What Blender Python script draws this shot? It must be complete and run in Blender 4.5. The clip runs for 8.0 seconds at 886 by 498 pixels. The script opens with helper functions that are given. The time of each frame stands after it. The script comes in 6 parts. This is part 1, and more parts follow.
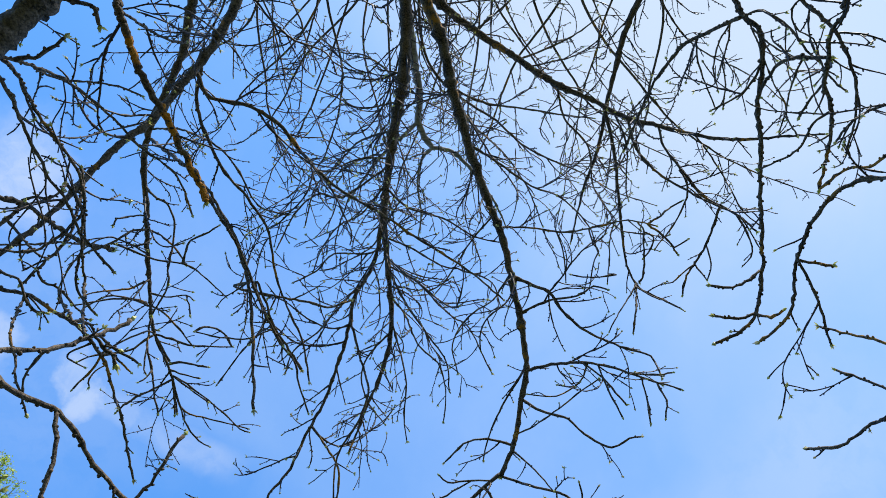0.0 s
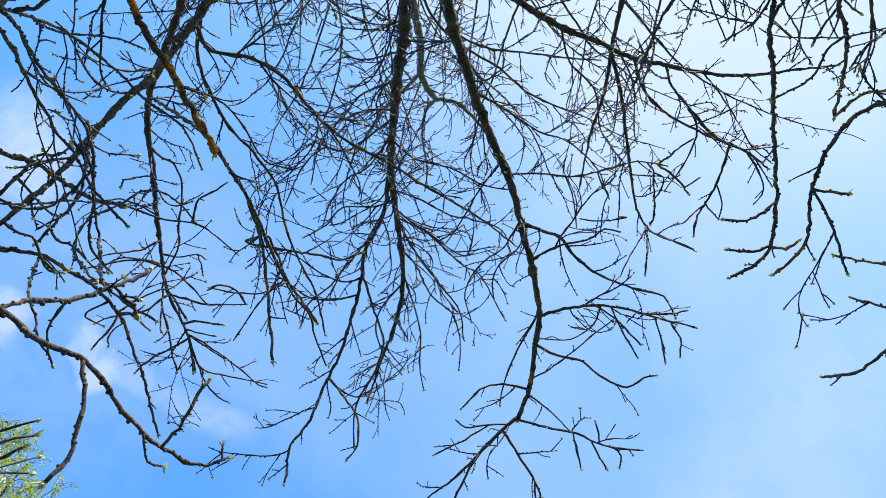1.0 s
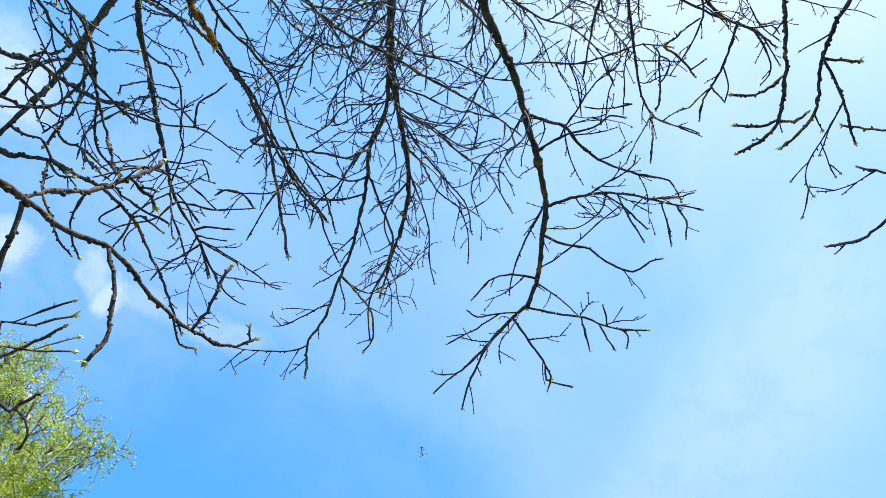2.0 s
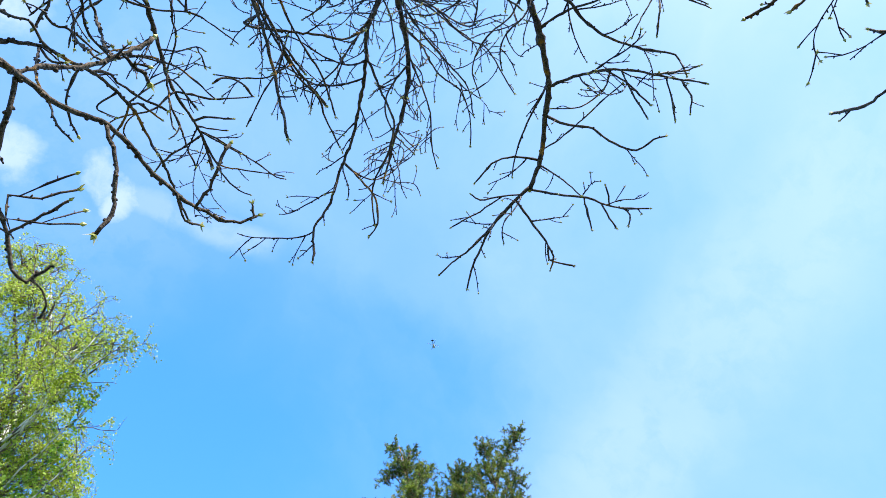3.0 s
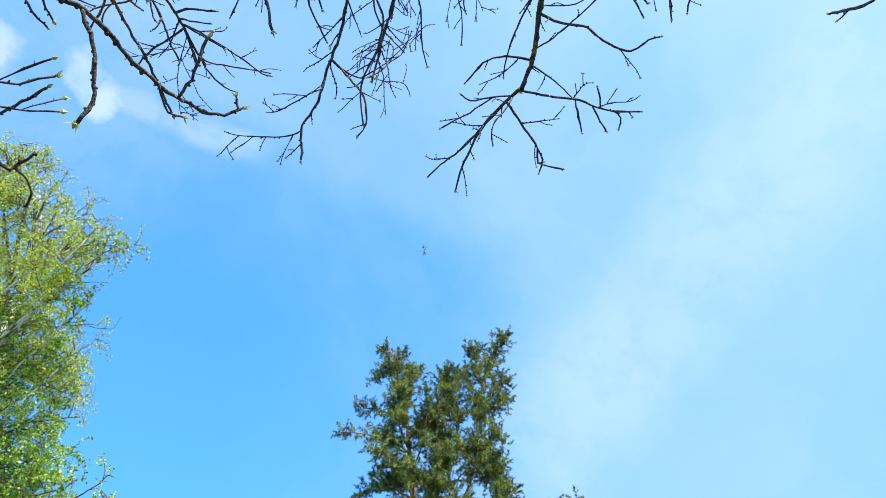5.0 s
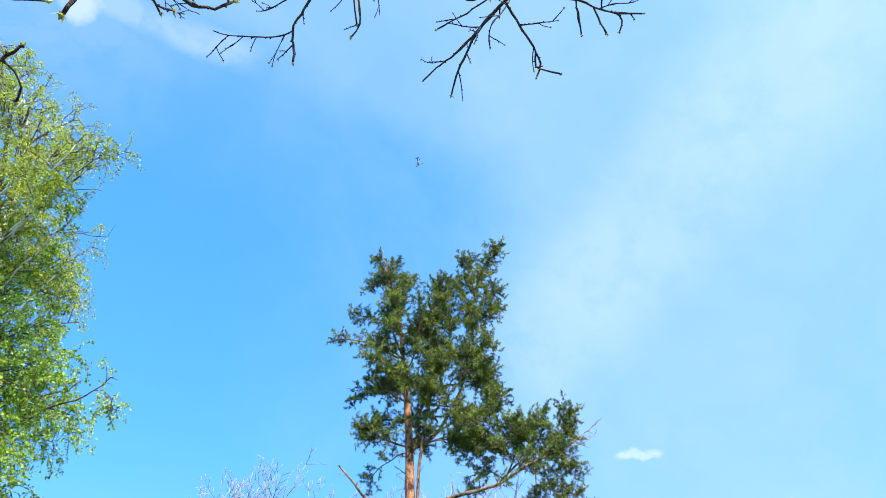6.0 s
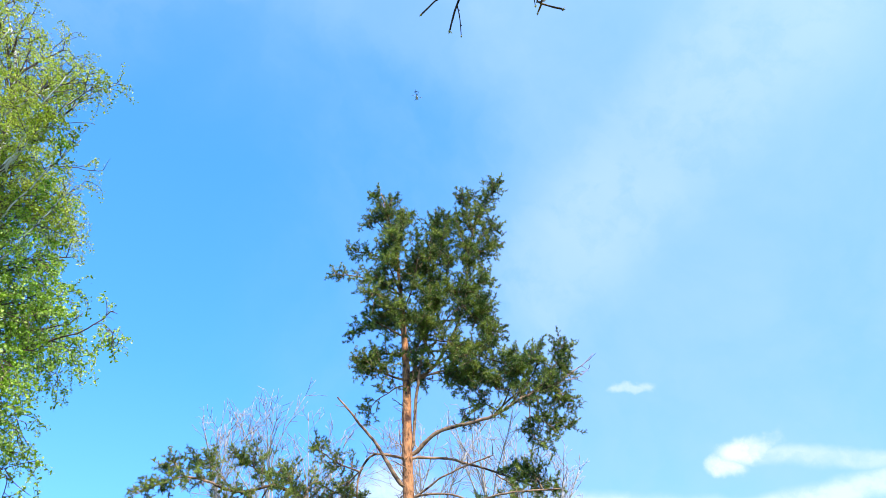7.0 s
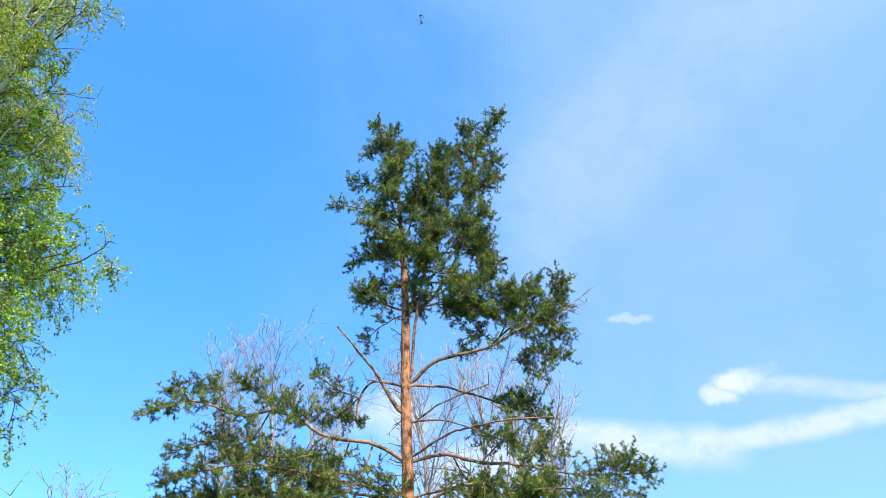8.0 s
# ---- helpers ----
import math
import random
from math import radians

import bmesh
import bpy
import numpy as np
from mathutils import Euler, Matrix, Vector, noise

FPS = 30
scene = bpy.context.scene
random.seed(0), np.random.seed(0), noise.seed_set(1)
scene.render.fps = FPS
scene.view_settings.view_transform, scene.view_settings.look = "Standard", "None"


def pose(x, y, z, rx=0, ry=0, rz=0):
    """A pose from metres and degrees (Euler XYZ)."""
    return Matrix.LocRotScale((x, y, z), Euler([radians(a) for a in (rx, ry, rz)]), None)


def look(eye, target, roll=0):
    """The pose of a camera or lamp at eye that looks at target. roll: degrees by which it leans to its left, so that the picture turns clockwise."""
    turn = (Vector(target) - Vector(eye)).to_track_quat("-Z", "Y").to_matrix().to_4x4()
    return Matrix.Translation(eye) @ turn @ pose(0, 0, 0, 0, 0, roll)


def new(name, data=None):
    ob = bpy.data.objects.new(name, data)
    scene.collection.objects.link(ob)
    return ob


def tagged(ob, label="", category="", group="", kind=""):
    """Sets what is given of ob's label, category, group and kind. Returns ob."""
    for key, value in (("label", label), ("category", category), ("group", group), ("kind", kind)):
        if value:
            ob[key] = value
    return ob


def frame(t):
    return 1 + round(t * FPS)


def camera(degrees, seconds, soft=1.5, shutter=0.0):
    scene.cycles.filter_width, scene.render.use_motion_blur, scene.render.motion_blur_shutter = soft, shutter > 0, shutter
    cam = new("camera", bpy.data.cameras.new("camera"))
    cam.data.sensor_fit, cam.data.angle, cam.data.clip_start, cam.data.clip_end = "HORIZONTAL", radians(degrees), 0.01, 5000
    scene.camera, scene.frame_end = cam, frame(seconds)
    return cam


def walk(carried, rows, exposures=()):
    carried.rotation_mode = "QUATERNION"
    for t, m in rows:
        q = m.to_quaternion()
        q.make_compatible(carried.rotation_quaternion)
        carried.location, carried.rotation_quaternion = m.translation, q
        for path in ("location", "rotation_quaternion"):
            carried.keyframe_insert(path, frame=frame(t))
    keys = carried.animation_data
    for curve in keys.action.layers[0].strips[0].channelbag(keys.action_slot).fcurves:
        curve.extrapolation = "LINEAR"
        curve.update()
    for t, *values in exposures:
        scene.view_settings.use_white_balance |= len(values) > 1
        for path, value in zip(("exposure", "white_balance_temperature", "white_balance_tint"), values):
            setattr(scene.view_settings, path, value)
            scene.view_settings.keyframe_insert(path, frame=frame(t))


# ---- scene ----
cam = camera(66.0, 8.0, soft=0.4)
PATH = [
    (0, (-0.000, 0.000, 1.750), (168.81, 2.49, -1.86)),
    (0.5, (-0.032, 0.049, 1.750), (167.49, 2.71, -1.22)),
    (1, (-0.025, 0.051, 1.746), (165.55, 2.60, 0.35)),
    (1.5, (-0.048, 0.080, 1.729), (164.54, 2.93, 1.58)),
    (1.7, (-0.060, 0.096, 1.715), (162.08, 3.10, 1.95)),
    (2.8, (-0.046, 0.152, 1.676), (151.11, 3.39, 3.96)),
    (3, (-0.044, 0.162, 1.661), (149.63, 3.31, 4.06)),
    (3.5, (-0.029, 0.164, 1.660), (146.00, 3.39, 4.74)),
    (4, (-0.024, 0.169, 1.648), (145.07, 3.48, 4.53)),
    (4.2, (-0.023, 0.171, 1.641), (145.21, 3.55, 4.42)),
    (5.3, (-0.032, 0.176, 1.633), (139.31, 3.49, 2.68)),
    (5.5, (-0.032, 0.174, 1.633), (137.57, 3.59, 2.61)),
    (6, (-0.039, 0.187, 1.610), (134.33, 3.56, 2.33)),
    (6.5, (-0.037, 0.183, 1.614), (131.74, 3.51, 2.11)),
    (7, (-0.031, 0.184, 1.638), (128.94, 3.33, 1.90)),
    (7.5, (0.017, 0.173, 1.671), (125.30, 3.08, 1.73)),
    (8, (0.070, 0.152, 1.696), (123.04, 2.58, 1.68)),
]
EXPOSURES = [(0.0, 0.35), (1.0, 0.56), (1.5, 0.67), (2.8, 0.86), (5.5, 0.82), (7.0, 0.76), (8.0, 0.58)]
walk(cam, [(t, pose(*eye, *turn)) for t, eye, turn in PATH], EXPOSURES)

# ---- sky and sun ----
SUN = Vector((0.42, -0.62, 0.78)).normalized()
sun = new("sun", bpy.data.lights.new("sun", "SUN"))
sun.data.energy, sun.data.angle, sun.data.color = 4.6, radians(0.53), (1.0, 0.93, 0.82)
sun.matrix_world = look(SUN * 50, (0, 0, 0))


class Nodes:
    """Short hand for building a node tree."""

    def __init__(self, tree):
        self.tree = tree
        tree.nodes.clear()

    def add(self, kind, ins=()):
        node = self.tree.nodes.new(kind)
        for key, value in dict(ins).items():
            if isinstance(value, bpy.types.NodeSocket):
                self.tree.links.new(value, node.inputs[key])
            else:
                node.inputs[key].default_value = value
        return node

    def math(self, op, a, b=0.0, clamp=False):
        node = self.add("ShaderNodeMath", {0: a, 1: b})
        node.operation, node.use_clamp = op, clamp
        return node.outputs[0]

    def vmath(self, op, a, b=(0, 0, 0)):
        node = self.add("ShaderNodeVectorMath", {0: a, 1: b})
        node.operation = op
        return node.outputs["Value"] if op in ("DISTANCE", "DOT_PRODUCT", "LENGTH") else node.outputs[0]

    def noise(self, vector, scale, detail=4.0, rough=0.55, distort=0.0):
        return self.add("ShaderNodeTexNoise", {"Vector": vector, "Scale": scale, "Detail": detail, "Roughness": rough, "Distortion": distort}).outputs[0]

    def span(self, value, a, b, lo=0.0, hi=1.0):
        node = self.add("ShaderNodeMapRange", {"Value": value, "From Min": a, "From Max": b, "To Min": lo, "To Max": hi})
        node.interpolation_type = "SMOOTHSTEP"
        return node.outputs[0]

    def mix(self, fac, a, b, blend="MIX"):
        node = self.add("ShaderNodeMix")
        node.data_type, node.blend_type = "RGBA", blend
        for key, value in ((0, fac), (6, a), (7, b)):
            if isinstance(value, bpy.types.NodeSocket):
                self.tree.links.new(value, node.inputs[key])
            else:
                node.inputs[key].default_value = value
        return node.outputs[2]

    def ramp(self, fac, *stops):
        node = self.add("ShaderNodeValToRGB", {0: fac})
        while len(node.color_ramp.elements) < len(stops):
            node.color_ramp.elements.new(0.5)
        for element, (where, colour) in zip(node.color_ramp.elements, stops):
            element.position, element.color = where, (*colour, 1)
        return node.outputs[0]


def make_world():
    world = bpy.data.worlds.new("sky")
    scene.world = world
    world.use_nodes = True
    n = Nodes(world.node_tree)
    way = n.add("ShaderNodeTexCoord").outputs["Generated"]
    air = n.add("ShaderNodeTexSky")
    air.sky_type, air.sun_disc = "NISHITA", False
    air.sun_elevation, air.sun_rotation = math.asin(SUN.z), math.atan2(SUN.x, SUN.y)
    air.air_density, air.dust_density, air.ozone_density = 1.0, 0.3, 1.2
    height = n.vmath("DOT_PRODUCT", way, (0, 0, 1))
    tint = n.mix(1.0, air.outputs[0], n.mix(n.span(height, 0.15, 0.85), (0.42, 0.97, 1.86, 1), (0.44, 1.44, 2.25, 1)), "MULTIPLY")
    # thin high cloud, thicker towards the sun's side, and a pale haze low down
    fine = n.add("ShaderNodeTexNoise", {"Vector": way, "Scale": 9.0, "Detail": 6.0, "Roughness": 0.6}).outputs["Color"]
    bent = n.vmath("ADD", way, n.vmath("MULTIPLY", n.vmath("SUBTRACT", fine, (0.5, 0.5, 0.5)), (0.10, 0.10, 0.08)))
    wisps = n.noise(n.vmath("MULTIPLY", bent, (1.0, 0.5, 0.9)), 2.6, 6.0, 0.56, 0.5)
    side = n.vmath("DOT_PRODUCT", way, (0.72, 0.0, 0.0))
    sunward = n.math("MULTIPLY", n.span(n.vmath("DOT_PRODUCT", way, tuple(SUN)), 0.6, 1.0), 0.5)
    veil = n.span(n.math("ADD", n.math("ADD", n.math("MULTIPLY", wisps, 0.9), side), sunward), 0.17, 1.12, 0.06, 0.85)
    haze = n.span(height, 0.7, 0.1, 0.0, 0.2)
    veil = n.math("MAXIMUM", n.math("ADD", veil, n.span(height, 0.70, 1.0, 0.0, 0.22), True), haze)
    # the thin sheet of cloud that ends in a clear edge
    normal, centre = SHEET
    sheet = n.math("MULTIPLY", n.span(n.vmath("DOT_PRODUCT", bent, normal), 0.0, 0.07), n.span(n.vmath("DISTANCE", way, centre), 0.55, 0.1, 0.0, 0.20))
    veil = n.math("ADD", veil, sheet, True)
    smooth = n.vmath("ADD", way, n.vmath("MULTIPLY", n.vmath("SUBTRACT", fine, (0.5, 0.5, 0.5)), (0.05, 0.05, 0.03)))
    cover = 0.0
    for centre, scale, size, strength in CLOUDS:
        far = n.vmath("DISTANCE", n.vmath("MULTIPLY", bent, scale), tuple(a * b for a, b in zip(centre, scale)))
        cover = n.math("MAXIMUM", n.span(far, size, size * 0.3, 0.0, strength), cover)
    for normal, centre, half, width, strength in STREAKS:
        off = n.math("ABSOLUTE", n.vmath("DOT_PRODUCT", smooth, normal))
        far = n.vmath("DISTANCE", way, centre)
        streak = n.math("MULTIPLY", n.span(off, width, width * 0.2), n.span(far, half * 1.25, half * 0.7, 0.0, strength))
        cover = n.math("MAXIMUM", streak, cover)
    lit = n.mix(n.span(n.vmath("DOT_PRODUCT", way, tuple(SUN)), 0.5, 0.97), (2.2, 3.28, 5.3, 1), (3.55, 4.3, 5.4, 1))
    colour = n.mix(veil, tint, lit)
    cover = n.math("MULTIPLY", cover, n.span(n.noise(bent, 17.0, 6, 0.62), 0.32, 0.58, 0.55, 1.0))
    colour = n.mix(cover, colour, (4.4, 4.8, 5.4, 1))
    n.add("ShaderNodeOutputWorld", {0: n.add("ShaderNodeBackground", {0: colour, 1: 0.15}).outputs[0]})


# direction, stretch, size and thickness of each small cloud
CLOUDS = [
    ((-0.505, 0.297, 0.812), (1.0, 1.0, 1.3), 0.062, 0.5),
    ((-0.423, 0.339, 0.840), (1.0, 1.0, 1.5), 0.042, 0.45),
    ((-0.400, 0.370, 0.838), (1.0, 1.0, 1.5), 0.042, 0.5),
    ((-0.482, 0.095, 0.871), (1.0, 0.7, 1.0), 0.075, 0.5),
    ((-0.44, 0.30, 0.846), (1.0, 1.0, 1.0), 0.30, 0.13),
    ((0.258, 0.865, 0.431), (0.9, 0.9, 3.4), 0.034, 0.5),
    ((0.384, 0.863, 0.330), (0.9, 0.9, 1.8), 0.045, 0.95),
    ((0.352, 0.881, 0.316), (1.0, 1.0, 1.4), 0.030, 0.9),
    ((-0.090, 0.945, 0.330), (0.7, 0.7, 1.4), 0.060, 0.7),
    ((0.035, 0.965, 0.259), (0.6, 0.6, 1.6), 0.080, 0.7),
]
# normal of its great circle, middle, half length, half width and thickness of each long streak
STREAKS = [
    ((-0.123, 0.309, -0.943), (0.247, 0.930, 0.273), 0.13, 0.034, 0.72),
    ((0.174, 0.202, -0.964), (0.450, 0.855, 0.259), 0.14, 0.024, 0.66),
    ((-0.094, 0.386, -0.918), (0.462, 0.833, 0.303), 0.11, 0.017, 0.45),
    ((-0.453, 0.718, -0.528), (-0.320, 0.420, 0.853), 0.11, 0.034, 0.26),
    ((-0.683, -0.339, 0.647), (0.344, 0.632, 0.694), 0.42, 0.14, 0.18),
]
# the way across the sheet's edge, and where that edge is clearest
SHEET = ((0.57, -0.633, 0.524), (-0.16, 0.50, 0.85))
make_world()


# ---- materials ----
def material(name):
    m = bpy.data.materials.new(name)
    m.use_nodes = True
    return m, Nodes(m.node_tree)


def finish(n, colour, rough, height=None, bump=0.3, distance=0.01, thin=0.0):
    ins = {"Base Color": colour, "Roughness": rough}
    if height is not None:
        ins["Normal"] = n.add("ShaderNodeBump", {"Strength": bump, "Distance": distance, "Height": height}).outputs[0]
    shader = n.add("ShaderNodeBsdfPrincipled", ins).outputs[0]
    if thin:
        lit = n.add("ShaderNodeBsdfTranslucent", {0: colour}).outputs[0]
        shader = n.add("ShaderNodeMixShader", {0: thin, 1: shader, 2: lit}).outputs[0]
    n.add("ShaderNodeOutputMaterial", {0: shader})


def bark(name, dark, light, scale, lichen=None, lichen_amount=0.62, bump=0.5, depth=0.006, grain=(1, 1, 1), rough=0.88, spread=(0.33, 0.66)):
    m, n = material(name)
    where = n.add("ShaderNodeTexCoord").outputs["Object"]
    streaks = n.noise(n.vmath("MULTIPLY", where, grain), scale, 6, 0.65)
    blotch = n.noise(where, scale * 0.12, 3, 0.5)
    colour = n.ramp(n.math("ADD", n.math("MULTIPLY", streaks, 0.7), n.math("MULTIPLY", blotch, 0.3)), (spread[0], dark), (spread[1], light))
    if lichen:
        patch = n.math("MULTIPLY", n.span(n.noise(where, 5.5, 2, 0.5), lichen_amount, lichen_amount + 0.05), n.span(n.noise(where, 60, 3), 0.42, 0.5))
        colour = n.mix(patch, colour, (*lichen, 1))
    finish(n, colour, rough, n.math("ADD", streaks, n.noise(where, scale * 0.35, 4, 0.6)), bump, depth)
    return m


def leaf(name, colours, thin, rough=0.5, clump=0.4, size=0.9):
    m, n = material(name)
    pick = n.add("ShaderNodeNewGeometry").outputs["Random Per Island"]
    where = n.add("ShaderNodeTexCoord").outputs["Object"]
    drift = n.span(n.noise(where, size, 3), 0.25, 0.75)
    fac = n.math("ADD", n.math("MULTIPLY", pick, 1 - clump), n.math("MULTIPLY", drift, clump))
    colour = n.ramp(fac, *[(0.15 + 0.7 * i / (len(colours) - 1), c) for i, c in enumerate(colours)])
    finish(n, colour, rough, thin=thin)
    return m


LIMB_BARK = bark("grey_brown_bark", (0.012, 0.008, 0.005), (0.24, 0.18, 0.125), 130, (0.42, 0.2, 0.03), 0.6, bump=0.9, depth=0.006, spread=(0.40, 0.64))
MOSSY_BARK = bark("lichen_bark", (0.016, 0.01, 0.006), (0.22, 0.15, 0.085), 120, (0.55, 0.21, 0.012), 0.43, bump=0.9, spread=(0.40, 0.64))
TWIG_BARK = bark("twig_bark", (0.012, 0.008, 0.006), (0.075, 0.048, 0.034), 90, bump=0.3, depth=0.002, rough=0.6)
BUD = leaf("bud_scale", [(0.22, 0.20, 0.05), (0.55, 0.58, 0.16), (0.60, 0.52, 0.26)], 0.35)
PINE_BARK = bark("pine_bark", (0.07, 0.026, 0.013), (0.60, 0.27, 0.115), 9, bump=1.0, depth=0.06, grain=(1, 1, 0.45), spread=(0.41, 0.57))
PINE_LIMB = bark("pine_limb_bark", (0.04, 0.022, 0.014), (0.46, 0.28, 0.16), 6, spread=(0.4, 0.6), bump=0.6, depth=0.02)
NEEDLE = leaf("pine_needle", [(0.012, 0.040, 0.006), (0.105, 0.195, 0.018), (0.50, 0.57, 0.08)], 0.22, 0.5, 0.6, 2.6)
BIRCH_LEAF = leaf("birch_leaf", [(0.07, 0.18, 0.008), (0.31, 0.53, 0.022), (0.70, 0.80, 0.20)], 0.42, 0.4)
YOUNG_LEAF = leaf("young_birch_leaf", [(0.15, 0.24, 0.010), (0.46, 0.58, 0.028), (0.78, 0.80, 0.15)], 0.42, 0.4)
GREY_BARK = bark("smooth_grey_bark", (0.10, 0.09, 0.08), (0.42, 0.39, 0.35), 26, bump=0.5, depth=0.004, grain=(0.6, 2.2, 0.6))
BIRCH_TWIG = bark("birch_twig", (0.05, 0.032, 0.025), (0.18, 0.12, 0.09), 30)
PALE_TWIG = bark("pale_bare_bark", (0.26, 0.22, 0.18), (0.56, 0.50, 0.43), 8)


def birch_bark():
    m, n = material("birch_bark")
    where = n.add("ShaderNodeTexCoord").outputs["Object"]
    bands = n.noise(n.vmath("MULTIPLY", where, (1, 1, 5)), 2.6, 4, 0.6)
    scars = n.span(n.noise(n.vmath("MULTIPLY", where, (1, 1, 2.2)), 1.7, 3), 0.60, 0.66)
    colour = n.ramp(bands, (0.40, (0.10, 0.085, 0.075)), (0.45, (0.76, 0.72, 0.67)), (0.7, (0.86, 0.84, 0.80)))
    finish(n, n.mix(scars, colour, (0.05, 0.045, 0.04, 1)), 0.7, bands, 0.3, 0.01)
    return m


def grass_ground():
    m, n = material("meadow_grass")
    where = n.add("ShaderNodeTexCoord").outputs["Object"]
    fine, coarse = n.noise(where, 14, 6, 0.7), n.noise(where, 0.35, 4)
    colour = n.ramp(n.math("ADD", n.math("MULTIPLY", fine, 0.5), n.math("MULTIPLY", coarse, 0.5)),
                    (0.35, (0.02, 0.03, 0.01)), (0.5, (0.04, 0.06, 0.015)), (0.65, (0.08, 0.075, 0.03)))
    finish(n, colour, 0.95, fine, 1.0, 0.04)
    return m


def paint(name, colour, rough, metal=0.0):
    m, n = material(name)
    where = n.add("ShaderNodeTexCoord").outputs["Object"]
    tone = n.ramp(n.noise(where, 1.2), (0.3, tuple(0.85 * c for c in colour)), (0.7, colour))
    finish(n, tone, rough)
    return m


BIRCH_BARK, GRASS = birch_bark(), grass_ground()


# ---- mesh building ----
TUBES = {}


class Shape:
    """Gathers tubes, blades and lumps for one mesh."""

    def __init__(self):
        self.verts, self.corners, self.sizes, self.count = [], [], [], 0

    def put(self, verts, faces):
        verts = np.asarray(verts, float).reshape(-1, 3)
        for some in faces if isinstance(faces, list) and faces and not np.isscalar(faces[0][0]) else [faces]:
            some = np.asarray(some, np.int32)
            some = some.reshape(-1, some.shape[-1])
            self.corners.append(some.ravel() + self.count)
            self.sizes.append(np.full(len(some), some.shape[1], np.int32))
        self.verts.append(verts)
        self.count += len(verts)

    def tube(self, path, radii, sides=6):
        path, radii = np.asarray(path, float), np.asarray(radii, float)
        n = len(path)
        ahead = np.empty_like(path)
        ahead[1:-1] = path[2:] - path[:-2]
        ahead[0], ahead[-1] = path[1] - path[0], path[-1] - path[-2]
        whole = np.abs(path[-1] - path[0])
        u = np.zeros_like(path)
        low = int(whole.argmin())
        i, j = (low + 1) % 3, (low + 2) % 3
        u[:, i], u[:, j] = ahead[:, j], -ahead[:, i]
        u /= np.sqrt((u * u).sum(1))[:, None] + 1e-9
        v = np.stack([ahead[:, 1] * u[:, 2] - ahead[:, 2] * u[:, 1], ahead[:, 2] * u[:, 0] - ahead[:, 0] * u[:, 2], ahead[:, 0] * u[:, 1] - ahead[:, 1] * u[:, 0]], 1)
        v /= np.sqrt((v * v).sum(1))[:, None] + 1e-9
        key = (n, sides)
        if key not in TUBES:
            turn = np.arange(sides) * 2 * np.pi / sides
            a = (np.arange(n - 1)[:, None] * sides + np.arange(sides)).ravel()
            b = (np.arange(n - 1)[:, None] * sides + (np.arange(sides) + 1) % sides).ravel()
            corners = np.concatenate([np.stack([a, b, b + sides, a + sides], -1).ravel(), np.arange((n - 1) * sides, n * sides), np.arange(sides - 1, -1, -1)]).astype(np.int32)
            TUBES[key] = np.cos(turn)[None, :, None], np.sin(turn)[None, :, None], corners, np.array([4] * len(a) + [sides, sides], np.int32)
        cos, sin, corners, sizes = TUBES[key]
        self.verts.append((path[:, None] + (u[:, None] * cos + v[:, None] * sin) * radii[:, None, None]).reshape(-1, 3))
        self.corners.append(corners + self.count)
        self.sizes.append(sizes)
        self.count += n * sides

    def rods(self, starts, ends, r0, r1):
        """Many thin straight three-sided rods at once."""
        starts, ends = np.asarray(starts, float), np.asarray(ends, float)
        ahead = ends - starts
        u = np.cross(ahead, (0.31, 0.52, 0.79))
        u /= np.linalg.norm(u, axis=1)[:, None] + 1e-9
        v = np.cross(ahead, u)
        v /= np.linalg.norm(v, axis=1)[:, None] + 1e-9
        ring = [u, -0.5 * u + 0.87 * v, -0.5 * u - 0.87 * v]
        verts = np.stack([starts + q * r0 for q in ring] + [ends + q * r1 for q in ring], 1)
        quads = np.array([(0, 1, 4, 3), (1, 2, 5, 4), (2, 0, 3, 5)])
        self.put(verts, (np.arange(len(starts))[:, None, None] * 6 + quads).reshape(-1, 4))

    def mesh(self, name, mat, smooth=True):
        data = bpy.data.meshes.new(name)
        data.materials.append(mat)
        if self.verts:
            verts, corners, sizes = np.concatenate(self.verts), np.concatenate(self.corners), np.concatenate(self.sizes)
            data.vertices.add(len(verts))
            data.vertices.foreach_set("co", verts.ravel())
            data.loops.add(len(corners))
            data.loops.foreach_set("vertex_index", corners)
            data.polygons.add(len(sizes))
            data.polygons.foreach_set("loop_start", np.r_[0, np.cumsum(sizes)[:-1]].astype(np.int32))
            data.polygons.foreach_set("use_smooth", np.full(len(sizes), smooth))
        data.update(calc_edges=True)
        return data


def part(name, shape, mat, parent, label="", kind="", smooth=True):
    ob = new(name, shape.mesh(name, mat, smooth))
    ob.parent = parent
    return tagged(ob, label=label, kind=kind)


def unit(v):
    return v / (math.sqrt(v[0] * v[0] + v[1] * v[1] + v[2] * v[2]) + 1e-9)


def curve(points, step):
    """Points along a smooth line through the given ones."""
    p = np.asarray(points, float)
    p = np.vstack([2 * p[0] - p[1], p, 2 * p[-1] - p[-2]])
    out = []
    for a, b, c, d in zip(p, p[1:], p[2:], p[3:]):
        n = max(2, int(np.linalg.norm(c - b) / step))
        t = (np.arange(n) / n)[:, None]
        out.append(0.5 * (2 * b + (c - a) * t + (2 * a - 5 * b + 4 * c - d) * t**2 + (3 * b - a - 3 * c + d) * t**3))
    return np.vstack([*out, p[-2:-1]])


